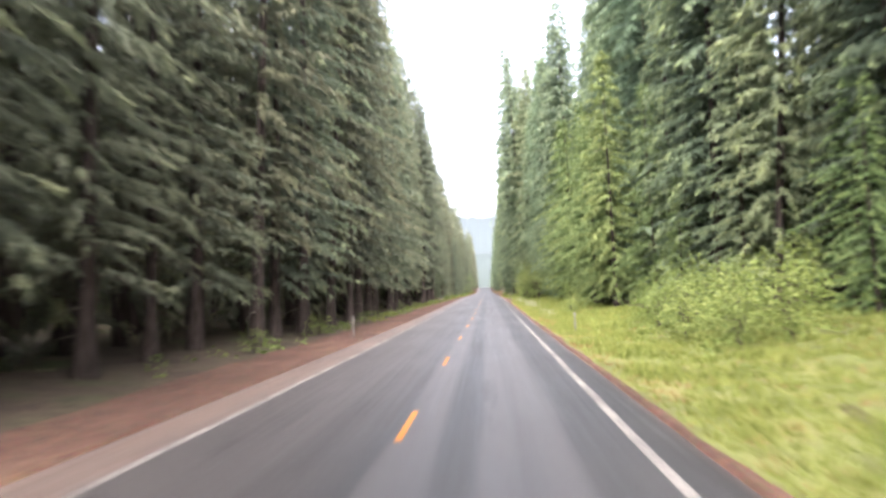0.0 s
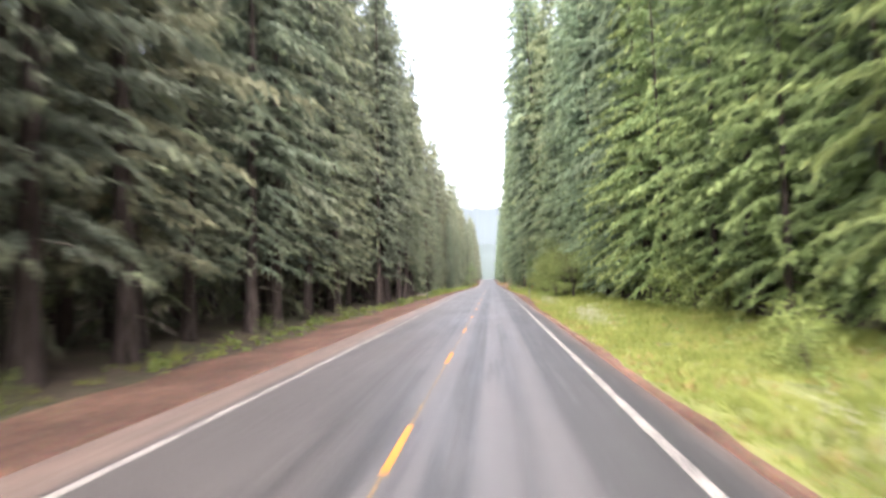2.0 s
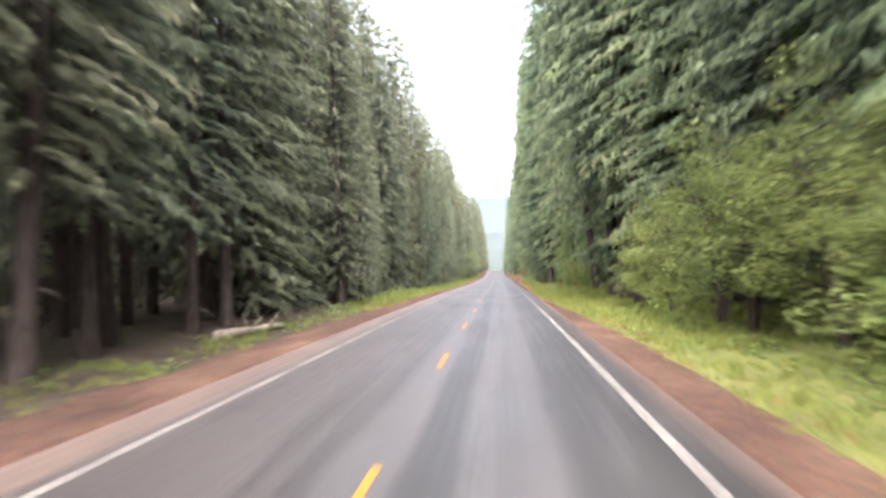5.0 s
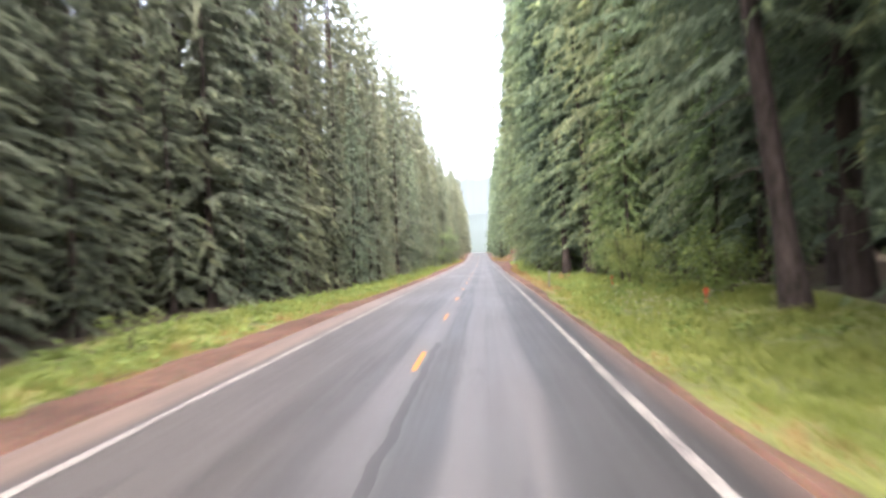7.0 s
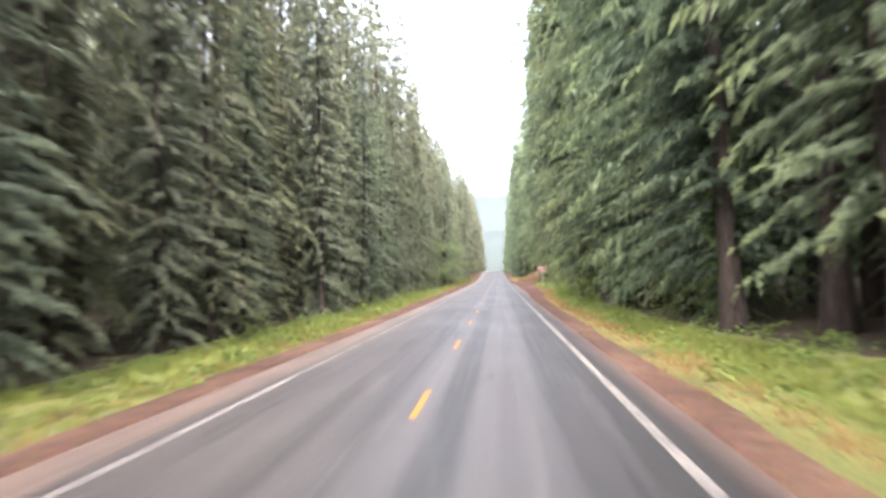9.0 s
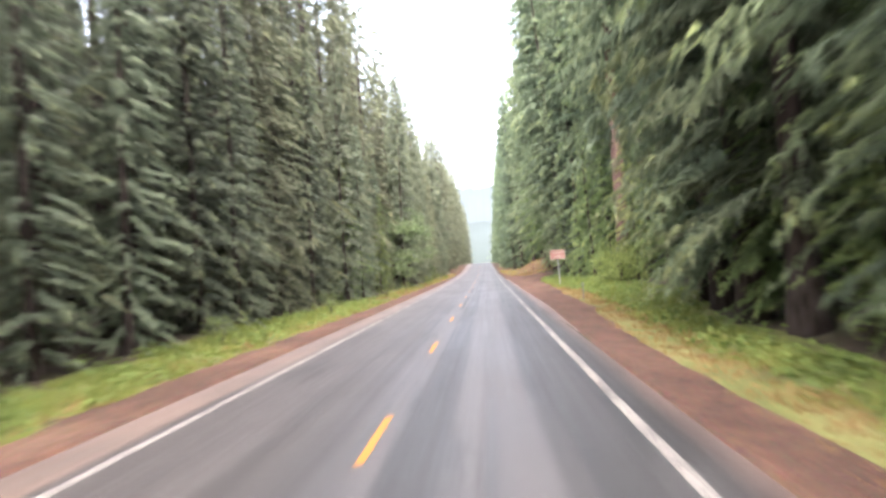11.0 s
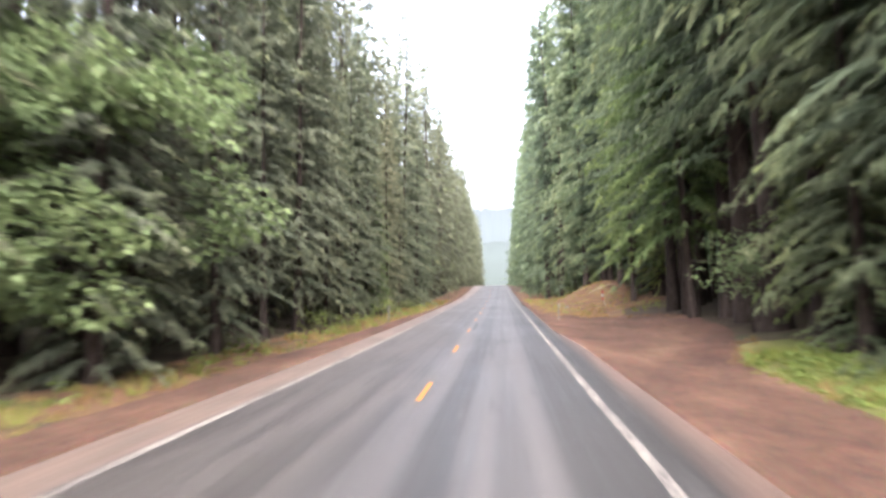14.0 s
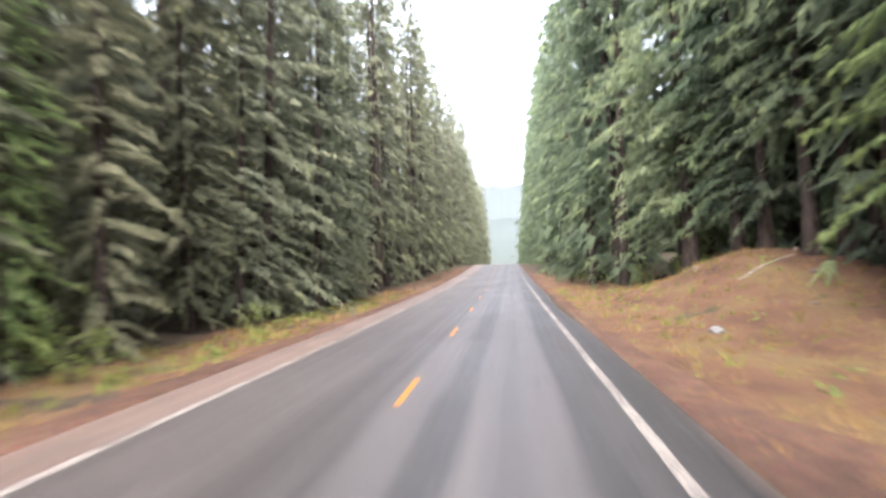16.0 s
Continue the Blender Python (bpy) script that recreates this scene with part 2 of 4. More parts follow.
M_VINE = leaf_mat("vine_maple_leaves", (0.09, 0.118, 0.04), (0.168, 0.2, 0.062), (0.3, 0.32, 0.105), 0.65, 0.5)
M_SHRUB = leaf_mat("shrub_leaves", (0.095, 0.13, 0.038), (0.19, 0.245, 0.066), (0.32, 0.37, 0.12), 0.65, 0.4)
M_BUSH = leaf_mat("bush_leaves", (0.082, 0.108, 0.033), (0.162, 0.202, 0.055), (0.275, 0.31, 0.1), 0.65, 0.4)
M_REDLEAF = leaf_mat("reddish_shrub_leaves", (0.12, 0.05, 0.02), (0.26, 0.11, 0.05), (0.34, 0.20, 0.09), 0.5, 0.3)
M_GRASS = leaf_mat("lush_grass_blades", (0.062, 0.082, 0.02), (0.13, 0.154, 0.033), (0.25, 0.258, 0.075), 0.7, 0.4)
M_STRAW = leaf_mat("dry_grass_blades", (0.12, 0.075, 0.03), (0.235, 0.152, 0.064), (0.34, 0.235, 0.115), 0.6, 0.3)
M_BLOOM = leaf_mat("cream_flower_heads", (0.22, 0.22, 0.14), (0.31, 0.31, 0.21), (0.42, 0.42, 0.31), 0.7, 0.4)
M_DEAD = leaf_mat("dead_twigs", (0.05, 0.04, 0.03), (0.10, 0.085, 0.065), (0.16, 0.14, 0.12), 0.8, 0.1)
M_BARK = bark_mat("grey_brown_bark", (0.02, 0.015, 0.0125), (0.062, 0.047, 0.041))
M_REDBARK = bark_mat("red_brown_bark", (0.036, 0.022, 0.018), (0.12, 0.072, 0.058))
M_GALV = plain_mat("galvanised_steel", (0.30, 0.31, 0.31), 0.5, 0.6)
M_POST = plain_mat("weathered_grey_post", (0.105, 0.095, 0.085), 0.7)
M_REFL = plain_mat("white_reflective_sheet", (0.15, 0.145, 0.135), 0.35, 0, 0.1)
M_BROWN = plain_mat("brown_sign_sheet", (0.092, 0.025, 0.016), 0.5, 0, 0.1)
M_CREAM = plain_mat("cream_reflective_sheet", (0.19, 0.165, 0.135), 0.45, 0, 0.1)
M_ORANGE = plain_mat("orange_paint", (0.30, 0.06, 0.02), 0.5, 0, 0.1)
M_RED = plain_mat("red_reflective_sheet", (0.14, 0.02, 0.016), 0.4, 0, 0.1)
M_ROCK = plain_mat("weathered_rock", (0.12, 0.088, 0.072), 0.85, 0, 0.5)
M_PALE = plain_mat("pale_stone", (0.12, 0.118, 0.115), 0.8, 0, 0.3)
M_DEADWOOD = bark_mat("bleached_deadwood", (0.10, 0.08, 0.06), (0.30, 0.26, 0.21))


# distance haze painted as a glowing colour that changes with height
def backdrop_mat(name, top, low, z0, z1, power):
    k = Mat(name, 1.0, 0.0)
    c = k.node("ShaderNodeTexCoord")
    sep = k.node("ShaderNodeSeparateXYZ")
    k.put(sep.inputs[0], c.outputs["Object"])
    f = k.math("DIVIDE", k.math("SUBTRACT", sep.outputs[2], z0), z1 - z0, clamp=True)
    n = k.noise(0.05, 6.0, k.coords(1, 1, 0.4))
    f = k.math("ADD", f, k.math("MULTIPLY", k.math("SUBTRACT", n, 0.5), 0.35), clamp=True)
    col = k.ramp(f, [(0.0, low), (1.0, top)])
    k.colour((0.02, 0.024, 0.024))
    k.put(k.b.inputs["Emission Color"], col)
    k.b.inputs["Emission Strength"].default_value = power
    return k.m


# ---------------------------------------------------------------- mesh helpers
def mesh_np(name, verts, faces, material, smooth=False, fresh_lit=None):
    """A mesh from an array of vertices and an array of equal-sized faces; a value per face: how new the growth is and
    how much tip light is painted.
    """
    verts = np.asarray(verts, dtype=np.float32)
    faces = np.asarray(faces, dtype=np.int32)
    me = bpy.data.meshes.new(name)
    me.vertices.add(len(verts))
    me.vertices.foreach_set("co", verts.ravel())
    n, k = faces.shape
    me.loops.add(n * k)
    me.loops.foreach_set("vertex_index", faces.ravel())
    me.polygons.add(n)
    me.polygons.foreach_set("loop_start", np.arange(0, n * k, k, dtype=np.int32))
    me.polygons.foreach_set("loop_total", np.full(n, k, dtype=np.int32))
    if smooth:
        me.polygons.foreach_set("use_smooth", np.ones(n, dtype=bool))
    if fresh_lit is not None:
        me.attributes.new("fresh_lit", "FLOAT", "FACE").data.foreach_set("value", np.asarray(fresh_lit, dtype=np.float32))
    me.update(calc_edges=True)
    me.materials.append(material)
    return me


def part(name, bm, material, parent=None, label=""):
    """Links a bmesh or a mesh as one object under its thing."""
    if isinstance(bm, bmesh.types.BMesh):
        me = bpy.data.meshes.new(name)
        bm.to_mesh(me)
        bm.free()
        me.materials.append(material)
    else:
        me = bm
    ob = new(name, me)
    if parent is not None:
        ob.parent = parent
    if label:
        ob["label"] = label
    return ob


def box(w, d, h, at=(0, 0, 0), bevel=0.0):
    bm = bmesh.new()
    bmesh.ops.create_cube(bm, size=1.0, matrix=Matrix.Translation(at) @ Matrix.Diagonal((w, d, h, 1)))
    if bevel:
        bmesh.ops.bevel(bm, geom=bm.edges[:], offset=bevel, segments=2, affect="EDGES", profile=0.5)
    return bm


def tube(points, radii, sides=8):
    """Vertices and quads of a tapering tube along points."""
    pts = np.asarray(points, dtype=float)
    V, F = [], []
    for i, p in enumerate(pts):
        d = pts[min(i + 1, len(pts) - 1)] - pts[max(i - 1, 0)]
        d /= np.linalg.norm(d) + 1e-9
        a = np.cross(d, (0.0, 0.0, 1.0) if abs(d[2]) < 0.9 else (1.0, 0.0, 0.0))
        a /= np.linalg.norm(a) + 1e-9
        b = np.cross(d, a)
        for k in range(sides):
            w = 2 * math.pi * k / sides
            V.append(p + radii[i] * (math.cos(w) * a + math.sin(w) * b))
    for i in range(len(pts) - 1):
        for k in range(sides):
            F.append((i * sides + k, i * sides + (k + 1) % sides, (i + 1) * sides + (k + 1) % sides, (i + 1) * sides + k))
    return np.array(V), np.array(F)


def join(pieces):
    V, F, n = [], [], 0
    for v, f in pieces:
        V.append(v)
        F.append(f + n)
        n += len(v)
    return np.concatenate(V), np.concatenate(F)


def kites(root, way, side, length, width, sag):
    """Leaf-like four-cornered blades: arrays of roots, directions and side vectors."""
    n = len(root)
    mid = root + way * (length * 0.45)[:, None]
    tip = root + way * length[:, None]
    tip[:, 2] -= sag
    a = mid + side * (width * 0.5)[:, None]
    b = mid - side * (width * 0.5)[:, None]
    V = np.stack([root, a, tip, b], axis=1).reshape(-1, 3)
    F = np.arange(4 * n).reshape(n, 4)
    return V, F


def blades_of(root, way, side, length, width, sag):
    """Narrow three-cornered sprays."""
    n = len(root)
    foot = root + way * (length * 0.08)[:, None]
    tip = root + way * length[:, None]
    tip[:, 2] -= sag
    h = side * (width * 0.5)[:, None]
    V = np.stack([foot - h, foot + h, tip], axis=1).reshape(-1, 3)
    return V, np.arange(3 * n).reshape(n, 3)


def unit(v):
    return v / (np.linalg.norm(v, axis=1, keepdims=True) + 1e-9)


# ---------------------------------------------------------------- conifers
def crown(rs, H, R, base, step=0.66, per=5.4, pitch=0.2, full=0.7, big=1.0, fine=True):
    """Branch sprays of a fir: whorls of drooping boughs set with flat side sprays and hanging twigs. Also each spray's
    new growth with its painted tip light.
    """
    roots, ways, sides, lens, wids, sags, fresh_lit = [], [], [], [], [], [], []
    z = base
    coarse, size = pitch, big
    while z < H - 0.3:
        u = (z - base) / (H - base)
        if fine:
            # finer sprays on the boughs that pass close to the eye
            near = 0 if z < 11.0 else 1 if z < 19.0 else 2
            pitch, big = coarse * (0.74, 1.1, 1.8)[near], size * (0.74, 0.95, 1.55)[near]
        prof = min(1.0, 0.66 + 1.6 * u) * (1 - u) ** full
        n = max(3, int(round(per * (0.75 + 0.5 * rs.rand()))))
        a0 = rs.rand() * 6.283
        for k in range(n):
            az = a0 + 6.283 * k / n + rs.normal(0, 0.25)
            if rs.rand() < 0.1:
                continue
            lump = noise.noise(Vector((math.cos(az) * 1.3, math.sin(az) * 1.3, z * 0.3 + H)))
            L = max(0.35, R * prof * rs.uniform(0.6, 1.12) * (1 + 0.42 * lump) * (1.25 if rs.rand() < 0.1 else 1.0))
            zz = z + rs.uniform(-0.3, 0.3) * step
            dirh = np.array([math.cos(az), math.sin(az), 0.0])
            sid = np.array([-math.sin(az), math.cos(az), 0.0])
            lift = rs.uniform(-0.04, 0.32) - 0.2 * (1 - u)
            drop = rs.uniform(0.16, 0.46)
            bend_s = rs.normal(0, 0.16)
            new_growth_lit = rs.uniform(0.2, 1.0)
            m = max(2, int(L / (pitch * (0.7 + 0.3 * L / max(R, 0.1)))))
            s = (np.arange(m) + rs.uniform(0.2, 0.8, m)) / m
            s = 0.16 + 0.84 * s
            p = dirh[None] * (L * s)[:, None] + sid[None] * (L * bend_s * s * s)[:, None] + rs.normal(0, 0.016 * L, (m, 3)) * s[:, None]
            p[:, 2] += zz + L * (lift * s - drop * s * s)
            slope_z = lift - 2 * drop * s
            for sg in (-1, 1, 0):
                if sg:
                    # side sprays, tipped this way and that about their own axis
                    ang = rs.uniform(0.35, 1.15, m)
                    w = unit(dirh[None] * np.cos(ang)[:, None] + sg * sid[None] * np.sin(ang)[:, None]
                             + np.stack([0 * s, 0 * s, slope_z * 0.8 + rs.uniform(-0.5, 0.05, m)], 1))
                    tilt = rs.normal(0, 0.75, (m, 3))
                    ln = big * (0.30 + 0.19 * L * (1.1 - s)) * rs.uniform(0.6, 1.35, m)
                    q, keep = p, slice(None)
                else:
                    # twigs that hang below the bough
                    keep = rs.rand(m) < 0.7
                    q = p
                    w = unit(dirh[None] * rs.uniform(0.0, 0.7, (m, 1)) + sid[None] * rs.normal(0, 0.45, (m, 1)) + np.array([[0, 0, -1.0]]))
                    tilt = rs.normal(0, 1.0, (m, 3)) + sid[None]
                    ln = big * (0.24 + 0.08 * L) * rs.uniform(0.6, 1.5, m)
                sd = np.cross(w, np.array([0, 0, 1.0])[None] + tilt)
                roots.append(q[keep]), ways.append(w[keep]), sides.append(unit(sd[keep])), lens.append(ln[keep])
                wids.append((ln * rs.uniform(0.24, 0.44, m))[keep]), sags.append((ln * rs.uniform(0.0, 0.3, m))[keep])
                fresh_lit.append((np.clip((s - 0.45) / 0.55, 0, 1) ** 1.5 * new_growth_lit * rs.uniform(0.5, 1.2, m) * (1.0 if sg else 0.55))[keep])
            # tip of the bough
            roots.append(p[-1:]), ways.append(unit(dirh[None] + np.array([[0, 0, slope_z[-1]]])))
            sides.append(sid[None]), lens.append(np.array([0.5 * big])), wids.append(np.array([0.18 * big])), sags.append(np.array([0.1]))
            fresh_lit.append(np.array([new_growth_lit]))
        z += step * (0.8 if z < 9 and base < 4 else 1.0) * (1.0 - 0.4 * u) * rs.uniform(0.8, 1.2)
    v, f = blades_of(np.concatenate(roots), np.concatenate(ways), np.concatenate(sides),
                     np.concatenate(lens), np.concatenate(wids), np.concatenate(sags))
    return v, f, np.concatenate(fresh_lit)


def trunk(rs, H, r, sides=9, lean=0.25):
    n = 12
    zs = np.linspace(0, 1, n) ** 1.25 * H
    zs[0] = -0.4
    k1, k2 = rs.normal(0, lean, 2)
    pts = [(k1 * math.sin(z / H * 2.2), k2 * math.sin(z / H * 1.7), z) for z in zs]
    rad = [r * (1 - 0.94 * (max(z, 0) / H) ** 0.7) * (1.0 + 0.45 * math.exp(-max(z, 0) / 0.5)) for z in zs]
    return tube(pts, rad, sides)


def stubs(rs, z0, z1, n, r=0.25):
    """Dead lower limbs."""
    out = []
    for _ in range(n):
        z, az, L = rs.uniform(z0, z1), rs.rand() * 6.283, rs.uniform(0.6, 2.2)
        d = np.array([math.cos(az), math.sin(az), rs.uniform(-0.35, 0.1)])
        p0 = np.array([0, 0, z])
        out.append(tube([p0, p0 + d * L * 0.5, p0 + d * L + np.array([0, 0, -0.15 * L])], [0.035, 0.022, 0.008], 4))
    return join(out)


def tree_proto(name, seed, H, R, base, leaf, bark, r, label, category, group, step=0.66, per=5.4, dead=0, full=0.7, pitch=0.215, big=1.0):
    rs = np.random.RandomState(seed)
    ob = new(name)
    tagged(ob, label, category, group)
    v, f = trunk(rs, H, r)
    part("trunk", mesh_np("trunk", v, f, bark, True), bark, ob)
    if dead:
        for _ in range(dead):
            v, f = stubs(rs, 1.2, max(base + 1, 3), 1)
            part("dead_limb", mesh_np("dead_limb", v, f, M_DEAD), M_DEAD, ob)
    v, f, g = crown(rs, H, R, base, step, per, pitch, full, big)
    part("crown", mesh_np("crown", v, f, leaf, fresh_lit=g), leaf, ob)
    return ob


def put(ob, first, m):
    """Stands the prototype itself at its first place, and copies after that."""
    if first:
        ob.matrix_basis = m
        return ob
    return copy_thing(ob, m)


def at(x, y, z=0.0, turn=0.0, scale=1.0):
    return Matrix.Translation((x, y, z)) @ Matrix.Rotation(turn, 4, "Z") @ Matrix.Scale(scale, 4)


# ---------------------------------------------------------------- ground
def stretch(rows, y):
    """Piecewise-linear value at y."""
    return float(np.interp(y, [r[0] for r in rows], [r[1] for r in rows]))


RED_L = [(-60, 7.2), (60, 7.2), (104, 7.2), (135, 6.8), (182, 6.2), (208, 6.2), (233, 5.5), (280, 5.9), (312, 6.4), (345, 6.2), (390, 6.4), (415, 5.8), (430, 5.3), (900, 5.3)]
RED_R = [(-60, 4.4), (60, 4.5), (110, 4.6), (125, 5.0), (140, 5.4), (152, 5.5), (172, 5.0), (192, 4.4), (210, 4.35), (228, 4.8), (236, 4.95), (292, 5.35), (310, 5.85),
         (322, 6.6), (340, 7.1), (352, 7.6), (366, 7.9), (379, 8.2), (386, 8.6), (391, 10.0), (398, 11.6), (410, 12.4), (417, 9.5), (423, 6.4), (427, 5.2), (440, 4.8), (900, 4.8)]
WOOD_L = [(-60, 8.4), (150, 8.3), (195, 8.8), (206, 9.6), (222, 9.3), (232, 8.3), (300, 8.6), (322, 9.4), (345, 8.4), (460, 7.6), (900, 7.4)]
WOOD_R = [(-60, 13.0), (0, 15.0), (15, 18.0), (40, 18.0), (50, 14.5), (62, 12.2), (104, 12.0), (116, 11.0), (134, 12.2), (160, 12.2), (168, 10.8), (180, 9.4), (196, 10.8), (208, 12.2), (236, 12.2), (250, 8.8), (270, 8.0), (300, 8.0), (312, 8.6),
          (320, 11.0), (352, 11.2), (360, 9.8), (385, 10.0), (392, 10.8), (399, 11.2), (415, 11.6), (421, 14.6), (436, 15.8), (445, 14.4), (470, 9.0), (900, 8.0)]


def rough(x, y, s, a):
    return a * noise.noise(Vector((x * s, y * s, 3.1)))


def land(x, y):
    """Height of the ground."""
    z = grade(y)
    if x < 0:
        d = -x
        if d > 4.6:
            z += np.interp(d, [4.6, 6.5, 8.5, 12, 20, 45], [0, -0.12, -0.02, 0.25, 0.5, 1.5])
    else:
        d = x
        if d > 4.25:
            z += np.interp(d, [4.25, 6.0, 8.3, 11, 16, 45], [0, -0.14, -0.12, 0.25, 0.8, 1.9])
        g = ((x - 13.5) / 4.6) ** 2 + ((y - 453) / 10.0) ** 2
        z += 1.9 * math.exp(-g)
    if d > 4.7:
        f = min(1.0, (d - 4.7) / 2.0)
        z += f * (rough(x, y, 0.35, 0.12) + rough(x, y, 1.3, 0.05))
    return z


def sheet(name, xs_of, ys, material, lift=0.0, fn=None):
    """A strip of land: xs_of(y) gives the stations across at y."""
    V, F = [], []
    k = len(xs_of(ys[0]))
    for y in ys:
        for x in xs_of(y):
            V.append((x, y, (fn or land)(x, y) + lift))
    for i in range(len(ys) - 1):
        for j in range(k - 1):
            a = i * k + j
            F.append((a, a + 1, a + k + 1, a + k))
    return new(name, mesh_np(name, V, F, material, True))


# one sheet of ground to the horizon
gx = np.array([-3500, -1500, -600, -250, -120, -70, -45, -34, -26, -20, -16, -13, -11, -9.5, -8.5, -7.6, -6.8, -6.0, -5.3, -4.7, -3.0, 0.0,
               3.0, 4.3, 5.0, 5.7, 6.4, 7.2, 8.0, 8.8, 9.6, 10.4, 11.4, 12.4, 13.4, 14.4, 15.6, 17, 19, 22, 27, 34, 45, 70, 120, 250, 600, 1500, 3500])
gy = np.concatenate([[-3000, -1000, -300, -120], np.arange(-60, 640, 2.5), np.arange(640, 800, 10), [900, 1100, 1500, 2500, 4200]])


def under(x, y):
    """The ground, kept just below the road."""
    z = land(x, min(y, 900))
    return z - 0.12 if -4.65 < x < 4.28 else z


ground = sheet("ground", lambda y: gx, gy, M_SOIL, 0, under)
tagged(ground, "dark forest floor of needles, moss and soil", "ground", kind="structure")

YS = np.concatenate([np.arange(-60, 640, 2.0), np.arange(640, 790, 10)])
# the paved edge, wider beside the turnout
PAVED_R = [(-60, 4.3), (300, 4.3), (324, 4.72), (392, 4.72), (404, 4.36), (900, 4.3)]
# road: a slab with a ragged outer edge
road = sheet("road", lambda y: [-4.72 + rough(1, y, 0.3, 0.1), -4.6, -3.5, -2.3, -1.1, 0, 1.1, 2.3, 3.5, 4.2, stretch(PAVED_R, y) + rough(2, y, 0.3, 0.08)], YS, M_ASPHALT, 0.0,
             lambda x, y: grade(y) + (0.0 if -4.62 < x < 4.21 else -0.015))
tagged(road, "worn grey asphalt two-lane road with darker wheel tracks", "road", kind="structure")


def edge(rows, y, k):
    return stretch(rows, y) + rough(k, y, 0.25, 0.28) + rough(k, y, 0.9, 0.16)


left_shoulder = sheet("pavement_shoulder_left", lambda y: list(np.linspace(-edge(RED_L, y, 7), -4.71, 9)) + [-4.55], YS, M_CINDER, 0.0,
                      lambda x, y: (land(x, y) + 0.05 if x < -4.7 else grade(y) - 0.025))
tagged(left_shoulder, "red cinder gravel shoulder beside the asphalt", "shoulder", kind="structure")
right_shoulder = sheet("pavement_shoulder_right", lambda y: [stretch(PAVED_R, y) - 0.1, stretch(PAVED_R, y) + 0.01] + list(np.linspace(stretch(PAVED_R, y) + 0.01, max(edge(RED_R, y, 9), stretch(PAVED_R, y) + 0.06), 20)[1:]), YS, M_CINDER, 0.0,
                       lambda x, y: (land(x, y) + 0.055 if x > stretch(PAVED_R, y) else grade(y) - 0.03))
tagged(right_shoulder, "red cinder gravel shoulder widening into a turnout", "shoulder", kind="structure")


def verge(name, rows_in, rows_out, sgn, y0, y1, material, label, lift=0.018, n=9, step=2.0):
    ys = np.arange(y0, y1 + 0.1, step)
    ob = sheet(name, lambda y: sorted(sgn * d for d in np.linspace(max(stretch(rows_in, y) - 0.35, 4.62 if sgn < 0 else 4.36), stretch(rows_out, y) + 0.9, n)), ys, material, lift)
    return tagged(ob, label, "verge", kind="structure")


verge("ground_verge_left", RED_L, WOOD_L, -1, 176, 352, M_TURF, "green turf strip between the gravel and the trees")
verge("ground_verge_right", RED_R, WOOD_R, 1, -40, 390, M_TURF, "green turf strip sloping from the gravel to the trees", 0.04, 17)
verge("ground_clearing_right", RED_R, [(414, 9.0), (422, 9.5), (429, 13), (436, 18), (470, 18), (500, 10), (900, 9)], 1, 415, 520, M_DRY, "bare reddish clearing with dry grass", 0.045, 26, 1.25)
verge("ground_verge_far_left", RED_L, WOOD_L, -1, 352, 560, M_DRY, "thin dry reddish verge under the trees")


# ---------------------------------------------------------------- road markings
def strip(name, x0, x1, y0, y1, material, lift=0.005, step=2.0, wob=0.0):
    ys = np.arange(y0, y1 + 0.01, step)
    V, F = [], []
    for y in ys:
        w = rough(x0, y, 0.8, wob)
        V += [(x0 + w, y, grade(y) + lift), (x1 + w, y, grade(y) + lift)]
    for i in range(len(ys) - 1):
        F.append((2 * i, 2 * i + 1, 2 * i + 3, 2 * i + 2))
    return mesh_np(name, V, F, material)


part("edge_line", strip("edge_line", -3.585, -3.42, -50, 780, M_WHITE, wob=0.02), M_WHITE, road, "worn white painted edge line")
part("edge_line", strip("edge_line", 3.42, 3.585, -50, 780, M_WHITE, wob=0.02), M_WHITE, road, "worn white painted edge line")
part("faded_stripe", strip("faded_stripe", -0.105, -0.05, 59, 96, M_FADED, 0.003, 1.0, 0.03), M_FADED, road, "old worn yellow stripe")
CYCLE, DASH = 12.192, 3.048
for k in range(-3, 63):
    y = CYCLE * k
    part("centre_dash", strip("centre_dash", -0.13, -0.02, y, y + DASH, M_YELLOW, step=DASH / 2), M_YELLOW, road, "yellow painted centre dash")
for y0, y1 in ((186, 200), (221, 231), (326, 343), (352, 366), (404, 412)):
    part("crack_seal", strip("crack_seal", 0.06, 0.22, y0, y1, M_SEAL, 0.004, 0.5, 0.06), M_SEAL, road, "dark tar seal along the centre joint")

# ---------------------------------------------------------------- distance
def ridge(name, y, width, height, seed, material, label):
    xs = np.linspace(-width, width, 1200)
    V, F = [], []
    for i, x in enumerate(xs):
        h = height * (0.9 + 0.25 * noise.noise(Vector((x / width * 3.0, seed, 0))) + 0.05 * noise.noise(Vector((x / width * 40.0, seed, 5))) + 0.035 * noise.noise(Vector((x / width * 300.0, seed, 9))))
        V += [(x, y, -80), (x, y + 0.25 * height, h * 0.5), (x, y + 0.6 * height, h), (x, y + 2.0 * height, -80)]
    for i in range(len(xs) - 1):
        for j in range(3):
            a = i * 4 + j
            F.append((a, a + 4, a + 5, a + 1))
    ob = new(name, mesh_np(name, V, F, material, True))
    return tagged(ob, label, "hill", kind="structure")


